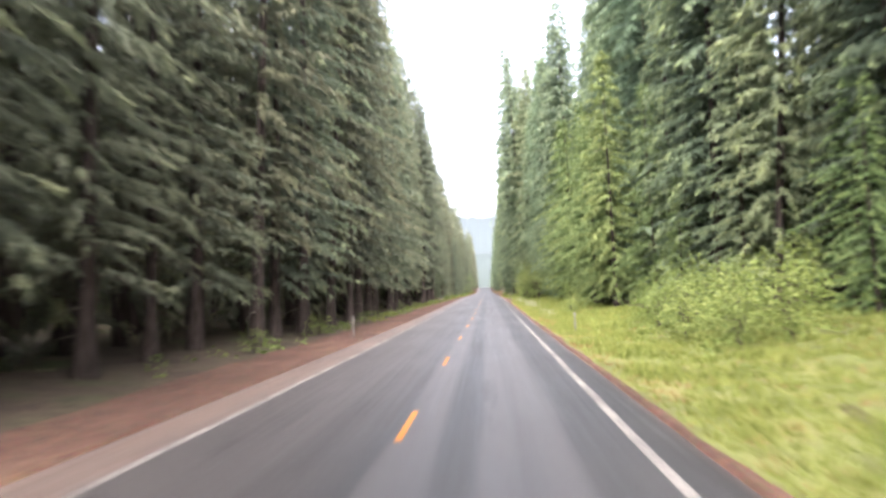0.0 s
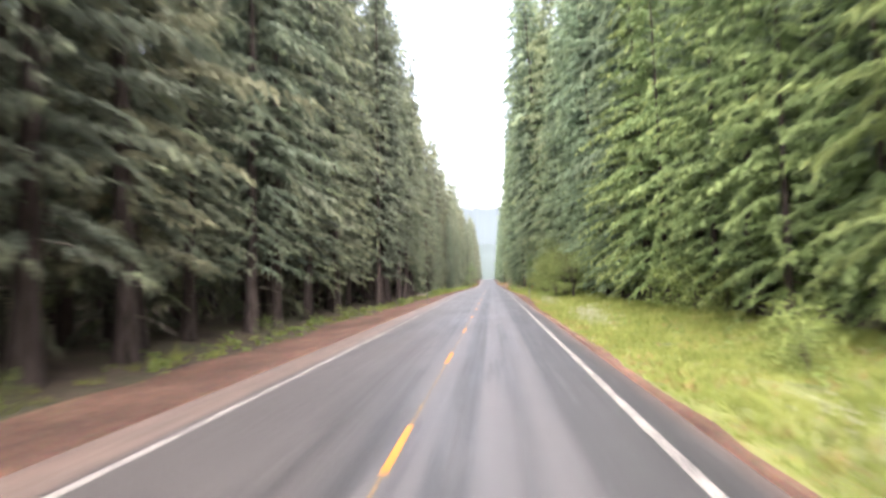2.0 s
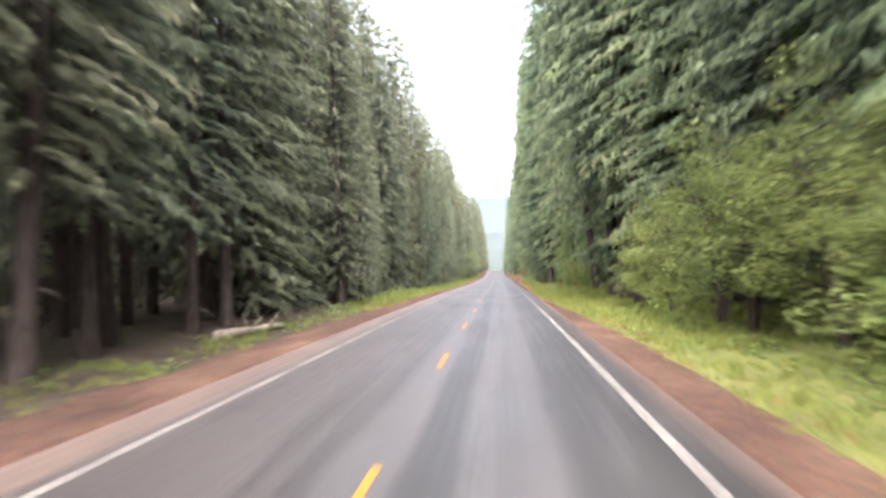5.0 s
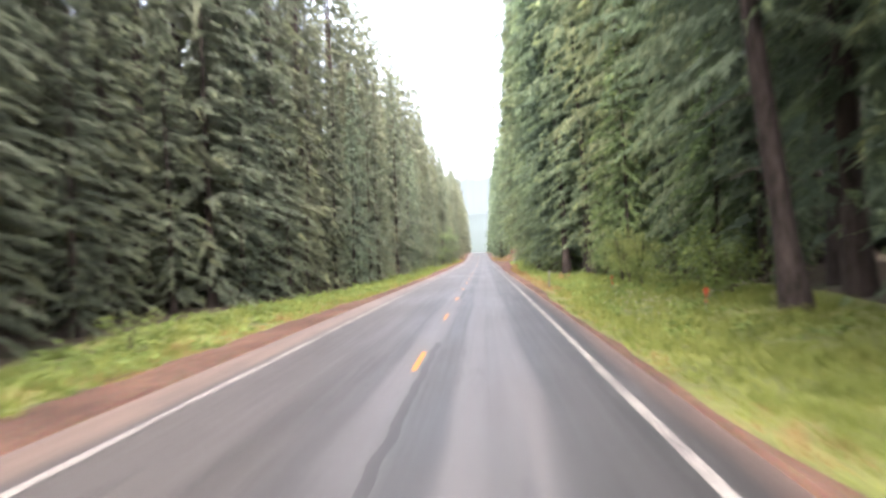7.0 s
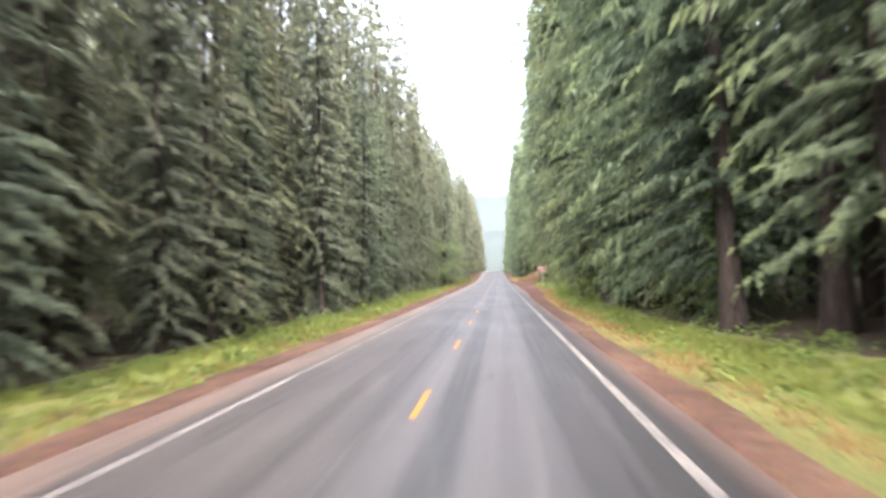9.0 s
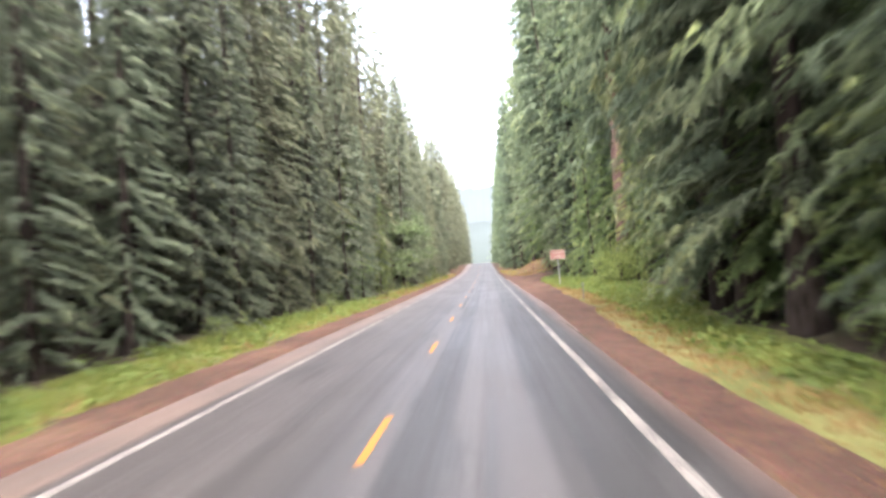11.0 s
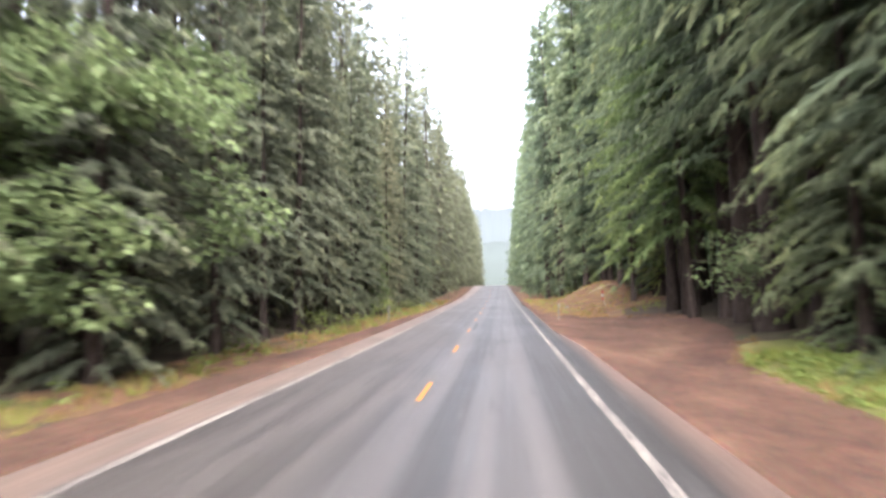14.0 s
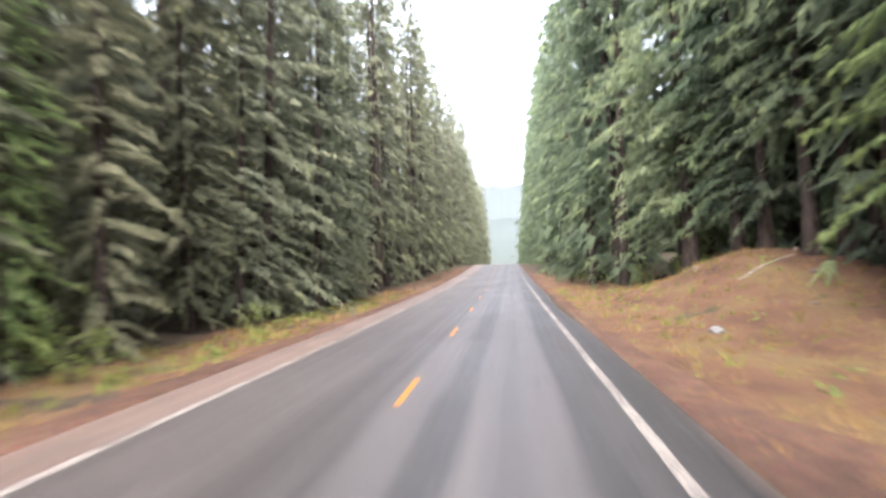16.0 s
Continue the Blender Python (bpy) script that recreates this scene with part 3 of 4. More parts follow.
M_HILL_FAR = backdrop_mat("painted_haze_far_hill", (0.315, 0.35, 0.375), (0.275, 0.308, 0.315), 0, 330, 0.22)
M_HILL_NEAR = backdrop_mat("painted_haze_wooded_hill", (0.29, 0.325, 0.325), (0.19, 0.22, 0.19), 0, 90, 0.22)
ridge("backdrop_far_hill", 3200, 3000, 330, 4, M_HILL_FAR, "wooded hill with pale blue-grey haze painted on")
ridge("backdrop_near_hill", 1400, 1400, 70, 9, M_HILL_NEAR, "grey-green wooded slope with haze painted on")

# ---------------------------------------------------------------- the forest
rs = np.random.RandomState(21)
LAB_TALL = "tall dark green fir with drooping boughs at the forest edge"
LAB_BARE = "tall fir with a bare lower trunk and dark green crown"
PROTO = {
    "full": [tree_proto("fir_tree", 100 + i, H, R, b, M_FIR, M_BARK, 0.32, LAB_TALL, "fir tree", "firs along the road")
             for i, (H, R, b) in enumerate([(35, 4.4, 1.2), (32, 4.1, 1.6), (37, 4.7, 0.8), (30, 4.0, 1.2)])],
    "bare": [tree_proto("fir_tree", 120 + i, H, R, b, M_FIR, M_BARK, 0.30, LAB_BARE, "fir tree", "firs along the road", dead=6)
             for i, (H, R, b) in enumerate([(34, 4.2, 3.6), (36, 4.5, 4.8), (31, 4.0, 3.2)])],
    "gaunt": [tree_proto("fir_tree", 130 + i, H, R, b, M_FIR, M_BARK, 0.33, LAB_BARE, "fir tree", "firs along the road", dead=9)
              for i, (H, R, b) in enumerate([(35, 4.3, 6.2), (37, 4.6, 7.6), (33, 4.1, 5.4)])],
    "right": [tree_proto("fir_tree", 140 + i, H, R, b, M_FIR_R, M_BARK, 0.38, LAB_TALL, "fir tree", "firs along the road", full=0.5)
              for i, (H, R, b) in enumerate([(42, 4.9, 1.6), (45, 5.3, 2.4), (38, 4.7, 1.2), (43, 5.1, 3.2)])],
    "right_bare": [tree_proto("fir_tree", 150 + i, H, R, b, M_FIR_R, M_BARK, 0.36, LAB_BARE, "fir tree", "firs along the road", dead=6)
                   for i, (H, R, b) in enumerate([(44, 4.9, 6.5), (41, 4.6, 8.0)])],
    "young": [tree_proto("young_fir", 160 + i, H, R, b, M_YOUNG, M_BARK, 0.14, "young bright green fir with layered boughs", "fir tree", "young firs on the verge", step=0.46, per=6.5, full=0.8, pitch=0.17, big=0.8)
              for i, (H, R, b) in enumerate([(13, 2.5, 0.5), (10, 2.2, 0.4), (16, 2.9, 0.7)])],
    "sparse": [tree_proto("fir_tree", 180 + i, H, R, b, M_FIR_R, M_BARK, 0.4, "tall leaning fir with sparse ragged boughs over the road", "fir tree", "firs along the road",
                          step=0.85, per=4.0, full=0.42, dead=5)
               for i, (H, R, b) in enumerate([(44, 5.6, 8), (42, 5.3, 6)])],
    "broad": [tree_proto("fir_tree", 170 + i, H, R, b, M_YOUNG, M_BARK, 0.24, "broad yellow-green fir with wide layered boughs", "fir tree", "broad firs on the verge",
                         step=0.62, per=5.6, full=0.75, dead=3)
              for i, (H, R, b) in enumerate([(24, 4.8, 2.0), (21, 4.4, 1.4)])],
    "high": [tree_proto("fir_tree", 175, 26, 5.4, 4.8, M_YOUNG, M_BARK, 0.24, "yellow-green fir with wide boughs high on a bare trunk", "fir tree", "broad firs on the verge",
                        step=0.62, per=5.6, full=0.7, dead=4)],
    "ragged": [tree_proto("fir_tree", 190 + i, H, R, b, M_FIR_R, M_BARK, 0.4, "tall dark fir with long ragged boughs down to the ground", "fir tree", "firs along the road",
                          step=0.8, per=4.4, full=0.42)
               for i, (H, R, b) in enumerate([(44, 5.6, 1.5), (41, 5.2, 1.2)])],
}
USED = {}


def plant(kind, x, y, scale=1.0, lean=None):
    """lean: degrees by which the tree tips towards the road."""
    pool = PROTO[kind]
    if lean is None:
        lean = rs.normal(0.6, 0.9) if x < 0 or y < 60 else rs.normal(2.0, 0.9)
    i = rs.randint(len(pool))
    key = (kind, i)
    tip = Matrix.Rotation(radians(-lean if x > 0 else lean), 4, "Y")
    m = at(x, y, land(x, y) - 0.05) @ tip @ at(0, 0, 0, rs.rand() * 6.283, scale)
    ob = put(pool[i], key not in USED, m)
    USED[key] = True
    return ob


def sections(rows, y):
    kind = rows[0][1]
    for y0, k in rows:
        if y >= y0:
            kind = k
    return kind


KIND_L = [(-60, "bare"), (128, "gaunt"), (163, "full"), (397, "bare"), (410, "full")]
KIND_R = [(-60, "right"), (196, "right_bare"), (214, "right"), (388, "right_bare"), (452, "right")]
HOLES_R = [(319.0, 357.0)]
TALL_L = [(-60, 1.08), (130, 1.06), (180, 0.86), (200, 0.74), (380, 0.76), (420, 0.88), (480, 0.9)]
TALL_R = [(-60, 0.85), (50, 0.92), (80, 1.12), (160, 1.15), (240, 1.14), (300, 1.17), (400, 1.18), (480, 1.15)]
y = -14.0
while y < 470:
    d = stretch(WOOD_L, y) + rs.uniform(0.5, 2.8)
    k = sections(KIND_L, y)
    if not 118 < y < 123:
        plant(k, -d, y, rs.uniform(0.74, 1.12) * stretch(TALL_L, y))
    y += rs.uniform(3.0, 5.6)
y = -12.0
while y < 470:
    # young firs stand before the tall ones on two stretches
    d = stretch(WOOD_R, y) + rs.uniform(1.1, 2.9) + (3.2 if 56 < y < 112 else 1.2 if y < 56 else 2.4 if 353 < y < 384 else 0.0)
    if not any(a < y < b for a, b in HOLES_R):
        k = sections(KIND_R, y)
        if k == "right" and 214 < y < 262 and rs.rand() < 0.35:
            k = "right_bare"
        plant(k, d, y, rs.uniform(0.76, 1.12) * stretch(TALL_R, y))
    y += rs.uniform(3.2, 5.8)
# two stems close to the gravel
plant("bare", -8.5, 119.5, 0.95)
plant("bare", -8.6, 121.7, 0.9)
# leaning firs whose boughs hang over the road
for x, yy, s, a in ((9.8, 176.0, 1.12, 4.0), (9.8, 181.5, 1.05, 3.0), (9.9, 187.0, 1.12, 4.0),
                    (14.6, 449, 0.75, 2.5)):
    plant("right_bare", x, yy, s, a)
plant("right", 10.6, 316.5, 1.05, 1.0)
plant("high", 12.0, 406.0, 1.1, 3.0)
plant("high", 13.4, 434.0, 0.85, 1.5)
for x, yy, sc in ((14.4, 63.0, 0.85), (12.2, 69.5, 0.95), (12.7, 75.5, 1.05), (12.0, 81.5, 0.85), (12.6, 88.0, 0.95), (12.9, 94.5, 1.05), (12.4, 104.0, 1.05), (12.6, 110.5, 1.1), (12.2, 121.0, 1.15), (10.0, 294.5, 0.66), (10.0, 306.0, 0.66), (17.0, 439.0, 0.85), (14.4, 390.0, 0.9)):
    plant("broad", x, yy, sc)
for x, yy, sc in ((12.0, 371.5, 0.72), (11.8, 378.0, 0.78), (11.4, 384.0, 0.75), (13.6, 388.0, 0.85)):
    plant("ragged", x, yy, sc)
for x, yy, sc, a in ((12.2, 130.0, 0.95, 4.0), (13.4, 146.0, 1.08, 4.5), (13.0, 160.0, 1.05, 4.0), (11.6, 172.0, 1.1, 3.5)):
    plant("ragged", x, yy, sc, a)
plant("sparse", 10.4, 203.0, 1.0, 6.5)
plant("sparse", 13.4, 399.0, 1.0, 4.0)
plant("sparse", 10.6, 476.0, 1.0, 4.0)
plant("sparse", 11.3, 380.5, 1.0, 4.0)
plant("sparse", 10.2, 313.0, 1.0, 4.0)
# young firs in front of the tall ones
for x, yy, s in ((18.6, 38.5, 1.3), (17.4, 34, 0.8), (14.6, 56, 0.9), (13.4, 99, 1.3), (12.9, 116, 1.3),
                 (12.6, 218, 1.0), (11.2, 234, 1.1), (10.6, 240, 0.9), (10.2, 262, 0.8), (10.0, 286, 0.8), (9.9, 300, 0.8), (12.9, 343.5, 1.25), (14.8, 341.5, 1.3), (14.2, 334, 0.9), (14.8, 327, 1.1), (15.2, 321, 1.2), (13.2, 356.5, 0.9),
                 (12.0, 360.5, 1.15), (12.2, 366.0, 1.1), (10.9, 374.5, 0.8),
                 (14.5, 470, 0.5), (11.0, 482, 0.6), (-9.8, 350, 0.7), (-9.4, 366, 0.6), (-9.0, 430, 0.6)):
    plant("young", x, yy, s)


def far_woods(name, rows, seed, leaf, label, lowest=(0.6, 3.0)):
    """The rows of trees behind, as one mass."""
    r2 = np.random.RandomState(seed)
    protos = []
    for i in range(4):
        H = r2.uniform(31, 40)
        protos.append(crown(r2, H, 3.9, r2.uniform(*lowest), 1.35, 4.0, 1.25, 0.7, 2.5, False))
    stem = tube([(0, 0, -0.3), (0, 0, 9), (0, 0, 26)], [0.36, 0.27, 0.08], 6)
    P, T, G = [], [], []
    for sgn, d0, d1, y0, y1, gap in rows:
        y = y0
        while y < y1:
            x = sgn * r2.uniform(d0, d1)
            s, a = r2.uniform(0.85, 1.12) * (1.2 if sgn > 0 and y > 440 else 1.0), r2.rand() * 6.283
            rot = np.array([[math.cos(a), -math.sin(a), 0], [math.sin(a), math.cos(a), 0], [0, 0, 1]])
            off = np.array([x, y, land(x, y) - 0.1])
            v, f, g = protos[r2.randint(4)]
            P.append((v @ rot.T * s + off, f))
            G.append(g)
            T.append((stem[0] @ rot.T * s + off, stem[1]))
            y += gap * r2.uniform(0.7, 1.3)
    v, f = join(P)
    tagged(new(name, mesh_np(name, v, f, leaf, fresh_lit=np.concatenate(G))), label, "woods", kind="stuff")
    v, f = join(T)
    tagged(new(name + "_trunks", mesh_np(name + "_trunks", v, f, M_BARK, True)), "dark trunks standing in the deep forest", "woods", kind="stuff")


far_woods("left_woods", [(-1, 11.8, 14, -20, 128, 4.0), (-1, 11.8, 14, 163, 195, 4.0), (-1, 13.5, 16, 190, 235, 2.6), (-1, 11.8, 14, 230, 480, 4.0), (-1, 15.5, 20, -30, 500, 4.5), (-1, 22, 30, -40, 520, 6.5),
                         (-1, 8.8, 10.5, 474, 800, 4.5), (-1, 13, 19, 500, 800, 6)], 5, M_FIR, "dense dark fir forest behind the edge trees")
far_woods("right_woods", [(1, 22.5, 24.5, -10, 56, 3.4), (1, 26, 29, -20, 60, 3.6), (1, 16, 18.5, 56, 130, 4.2), (1, 15, 17, 130, 165, 4.2), (1, 13.5, 16, 165, 316, 4.2), (1, 15.5, 18, 316, 395, 4.2), (1, 16, 19, 440, 480, 4.2), (1, 20, 23, 58, 394, 5.4), (1, 20, 23, 442, 500, 5.4), (1, 28, 34, -40, 520, 6.5),
                          (1, 8.8, 10.5, 474, 800, 4.5), (1, 13, 19, 500, 800, 6)], 6, M_FIR_R, "dense green fir forest behind the edge trees")
far_woods("clearing_woods", [(1, 14.4, 17.5, 397, 420, 2.4), (1, 18.5, 21, 394, 442, 3.0), (1, 22, 25, 394, 442, 3.0), (1, 25.5, 29, 394, 442, 3.4)], 7, M_FIR_R, "dark firs on bare trunks behind the clearing", (6.0, 9.0))
far_woods("gaunt_woods", [(-1, 11.6, 14.5, 128, 163, 2.8)], 9, M_FIR, "dark firs on bare trunks behind the forest edge", (6.0, 9.0))
far_woods("woods_behind", [(-1, 2, 9, -95, -60, 3.0), (1, 2, 9, -95, -60, 3.0), (-1, 9, 14, -60, -18, 4), (1, 10, 14, -60, -18, 4)], 8, M_FIR, "fir forest closing the road behind")


def deep_woods(name, rows, seed, leaf, label):
    """Forest beyond sight of the road: tiers of ragged cones, one mass."""
    r2 = np.random.RandomState(seed)
    P = []
    for x0, x1, y0, y1, gap, tiers, k in rows:
        for x in np.arange(x0, x1, gap):
            for y in np.arange(y0, y1, gap):
                px, py = x + r2.uniform(-0.4, 0.4) * gap, y + r2.uniform(-0.4, 0.4) * gap
                H, z0 = r2.uniform(24, 37), land(px, min(py, 900))
                V, F = [], []
                for t in range(tiers):
                    zb = H * (0.05 + 0.9 * t / tiers)
                    zt = min(H, zb + H * 1.7 / tiers)
                    n = len(V)
                    V.append((px, py, z0 + zt))
                    for j in range(k):
                        a = 6.283 * (j + r2.uniform(-0.3, 0.3)) / k
                        rr = (3.6 - 3.1 * t / tiers) * r2.uniform(0.65, 1.2) * gap ** 0.15
                        V.append((px + rr * math.cos(a), py + rr * math.sin(a), z0 + zb - r2.uniform(0, 1.2)))
                    F += [(n, n + 1 + j, n + 1 + (j + 1) % k) for j in range(k)]
                P.append((np.array(V), np.array(F)))
    v, f = join(P)
    tagged(new(name, mesh_np(name, v, f, leaf)), label, "woods", kind="stuff")


deep_woods("deep_left_woods", [(-900, -400, -200, 900, 14, 2, 5), (-400, -150, -160, 800, 8.5, 2, 6), (-150, -45, -100, 680, 6.8, 3, 7), (-44, -33, -60, 640, 5.2, 5, 7)], 11, M_FIR, "fir forest stretching away behind the road")
deep_woods("deep_right_woods", [(400, 900, -200, 900, 14, 2, 5), (150, 400, -160, 800, 8.5, 2, 6), (48, 150, -100, 680, 6.8, 3, 7), (35, 47, -60, 640, 5.2, 5, 7)], 12, M_FIR_R, "fir forest stretching away behind the road")


# a great red-barked trunk
def great_tree():
    r3 = np.random.RandomState(77)
    ob = tagged(new("large_fir_tree"), "huge old fir with a bare red-brown furrowed trunk", "fir tree")
    n = 16
    zs = np.linspace(0, 1, n) * 46
    zs[0] = -0.4
    v, f = tube([(0.05 * math.sin(z * 0.3), 0.04 * math.cos(z * 0.2), z) for z in zs],
                [0.56 * (1 - 0.8 * max(z, 0) / 46) * (1 + 0.35 * math.exp(-max(z, 0) / 0.8)) for z in zs], 20)
    # furrowed outline
    a = np.arctan2(v[:, 1], v[:, 0])
    k = 1 + 0.035 * np.sin(a * 9 + 0.2 * v[:, 2]) + 0.02 * np.sin(a * 17)
    v[:, 0] *= k
    v[:, 1] *= k
    part("trunk", mesh_np("trunk", v, f, M_REDBARK, True), M_REDBARK, ob, "red-brown furrowed bark")
    for _ in range(6):
        v, f = stubs(r3, 9, 18, 1)
        part("dead_limb", mesh_np("dead_limb", v, f, M_DEAD), M_DEAD, ob)
    v, f, g = crown(r3, 47, 4.6, 17, 0.7, 5, 0.2)
    part("crown", mesh_np("crown", v, f, M_FIR_R, fresh_lit=g), M_FIR_R, ob)
    ob.matrix_basis = at(12.8, 349.0, land(12.8, 349.0))


great_tree()


# ---------------------------------------------------------------- broadleaf trees and shrubs
def leaf_cloud(r4, centres, radii, per, size):
    """Leaves scattered in loose shells round the twig ends."""
    out = []
    for c, r in zip(centres, radii):
        n = max(6, int(per * r * r))
        d = unit(r4.normal(0, 1, (n, 3)))
        d[:, 2] = d[:, 2] * 0.65 + 0.12
        p = c[None] + d * (r * r4.uniform(0.35, 1.1, n) ** 0.6)[:, None]
        w = unit(d * 0.6 + r4.normal(0, 0.6, (n, 3)) + np.array([0, 0, -0.25])[None])
        s = unit(np.cross(w, r4.normal(0, 0.4, (n, 3)) + np.array([0, 0, 1.0])[None]))
        ln = size * r4.uniform(0.6, 1.3, n)
        out.append(kites(p, w, s, ln, ln * r4.uniform(0.6, 0.9, n), ln * 0.15))
    return join(out)


def broadleaf(name, seed, H, R, leaf, label, category, group, stems=4, per=70, size=0.24, clumps=46, low=0.18, round_top=False):
    r4 = np.random.RandomState(seed)
    ob = tagged(new(name), label, category, group)
    tubes, cen, rad = [], [], []
    for s in range(stems):
        az = 6.283 * s / stems + r4.normal(0, 0.4)
        lean = r4.uniform(0.25, 0.6) * R
        tip = np.array([math.cos(az) * lean, math.sin(az) * lean, H * r4.uniform(0.75, 0.98)])
        mid = tip * np.array([0.35, 0.35, 0.5])
        r0 = 0.022 * H * r4.uniform(0.5, 0.8)
        tubes.append(tube([(0.06 * math.cos(az), 0.06 * math.sin(az), -0.15), mid * 0.5, mid, tip], [r0, r0 * 0.8, r0 * 0.55, r0 * 0.15], 6))
        for _ in range(clumps // stems):
            u = r4.uniform(low, 1.0)
            base = mid * (u / 0.5) if u < 0.5 else mid + (tip - mid) * ((u - 0.5) / 0.5)
            az2 = r4.rand() * 6.283
            reach = R * r4.uniform(0.2, 1.2) * (0.35 + 0.85 * math.sin(3.0 * u) if round_top else 1.15 - 0.6 * u)
            c = base + np.array([math.cos(az2) * reach, math.sin(az2) * reach, r4.uniform(-0.05, 0.25) * reach])
            cen.append(c)
            rad.append(r4.uniform(0.06, 0.15) * H * 0.75 if H > 4 else r4.uniform(0.16, 0.28) * H)
            tubes.append(tube([base, (base + c) / 2 + np.array([0, 0, 0.08 * reach]), c], [r0 * 0.2, r0 * 0.13, r0 * 0.05], 4))
    v, f = join(tubes)
    part("branchwork", mesh_np("branchwork", v, f, M_BARK, True), M_BARK, ob)
    v, f = leaf_cloud(r4, cen, rad, per, size)
    part("foliage", mesh_np("foliage", v, f, leaf), leaf, ob)
    return ob


def grow(proto, spots):
    for i, (x, y, s) in enumerate(spots):
        put(proto, i == 0, at(x, y, land(x, y), rs.rand() * 6.283, s))


grow(broadleaf("vine_maple", 31, 7.5, 2.8, M_VINE, "bushy yellow-green vine maple at the forest edge", "maple tree", "vine maples", 7, 330, 0.105, 120, 0.14),
     [(9.8, 138.0, 0.72), (9.4, 143, 1.05), (9.6, 148, 1.3), (9.2, 153.5, 1.3), (9.6, 158.5, 1.35), (9.0, 164.5, 1.0), (8.8, 171, 0.75), (10.4, 226, 0.62), (10.2, 231, 0.7)])
grow(broadleaf("bigleaf_maple", 32, 7.5, 3.2, M_MAPLE, "leafy light green maple leaning out from the firs", "maple tree", "", 7, 300, 0.17, 126, 0.16, True),
     [(-9.7, 382.6, 1.3)])
grow(broadleaf("maple_sapling", 33, 3.8, 1.4, M_MAPLE, "slender maple sapling with broad leaves", "maple tree", "", 3, 90, 0.15, 26, 0.5),
     [(11.7, 394.5, 1.1)])
grow(broadleaf("shrub", 34, 2.2, 1.5, M_BUSH, "leafy bright green shrub on the grassy verge", "shrub", "verge shrubs", 6, 150, 0.115, 46, 0.1),
     [(11.6, 28, 1.1), (12.6, 31, 1.3), (9.6, 27, 0.8), (10.4, 30.5, 1.0), (9.4, 33.5, 0.9), (11.4, 34, 1.1), (10.2, 37, 1.0), (12.2, 38, 1.2), (9.8, 41, 0.9), (11.4, 43, 1.1), (13.0, 46, 1.0), (10.6, 47.5, 0.75),
      (11.0, 211, 0.9), (11.8, 216, 1.1), (10.8, 219.5, 0.9), (11.6, 236, 1.0), (8.4, 70.5, 0.55), (9.0, 72.5, 0.65), (12.2, 90, 0.9), (11.8, 94, 1.1), (12.6, 97, 1.3), (11.6, 101, 0.9), (8.2, 141, 0.9), (8.0, 158, 0.7), (9.4, 224, 0.7), (9.7, 268, 0.9), (8.8, 291, 1.0), (9.6, 297, 0.8),
      (11.3, 341.5, 1.1), (11.7, 344, 1.2), (11.3, 347, 0.9), (12.8, 346.5, 1.2), (13.4, 351.5, 0.9)])
grow(broadleaf("shrub", 35, 1.7, 1.2, M_BUSH, "low green shrub under the trees", "shrub", "forest edge shrubs", 5, 90, 0.13, 34, 0.08),
     [(-8.0, 12, 0.7), (-7.9, 31, 0.8), (-8.1, 44, 0.9), (-7.8, 58, 0.8), (-8.0, 66, 0.6), (-7.7, 83, 0.8), (-7.9, 100, 0.7), (-8.0, 200, 0.9), (-8.3, 262, 0.9), (-8.0, 288, 1.0),
      (-8.2, 312, 0.9), (-7.9, 331, 1.1), (-7.6, 356, 0.8), (-7.5, 372, 0.9), (-7.6, 402, 1.1), (-7.3, 408, 0.8), (-7.7, 424, 1.2), (-7.4, 430, 1.0), (-7.6, 443, 0.9),
      (12.4, 463, 1.2), (11.0, 470, 1.3), (9.8, 478, 1.1), (9.4, 486, 1.3), (9.0, 495, 1.2), (13.8, 466, 1.4), (15.8, 459, 1.3), (17.0, 452, 1.4)])
grow(broadleaf("shrub", 36, 1.0, 0.8, M_REDLEAF, "small reddish-orange shrub in the grass", "shrub", "", 4, 120, 0.12, 16, 0.1), [(7.9, 243.5, 0.9)])


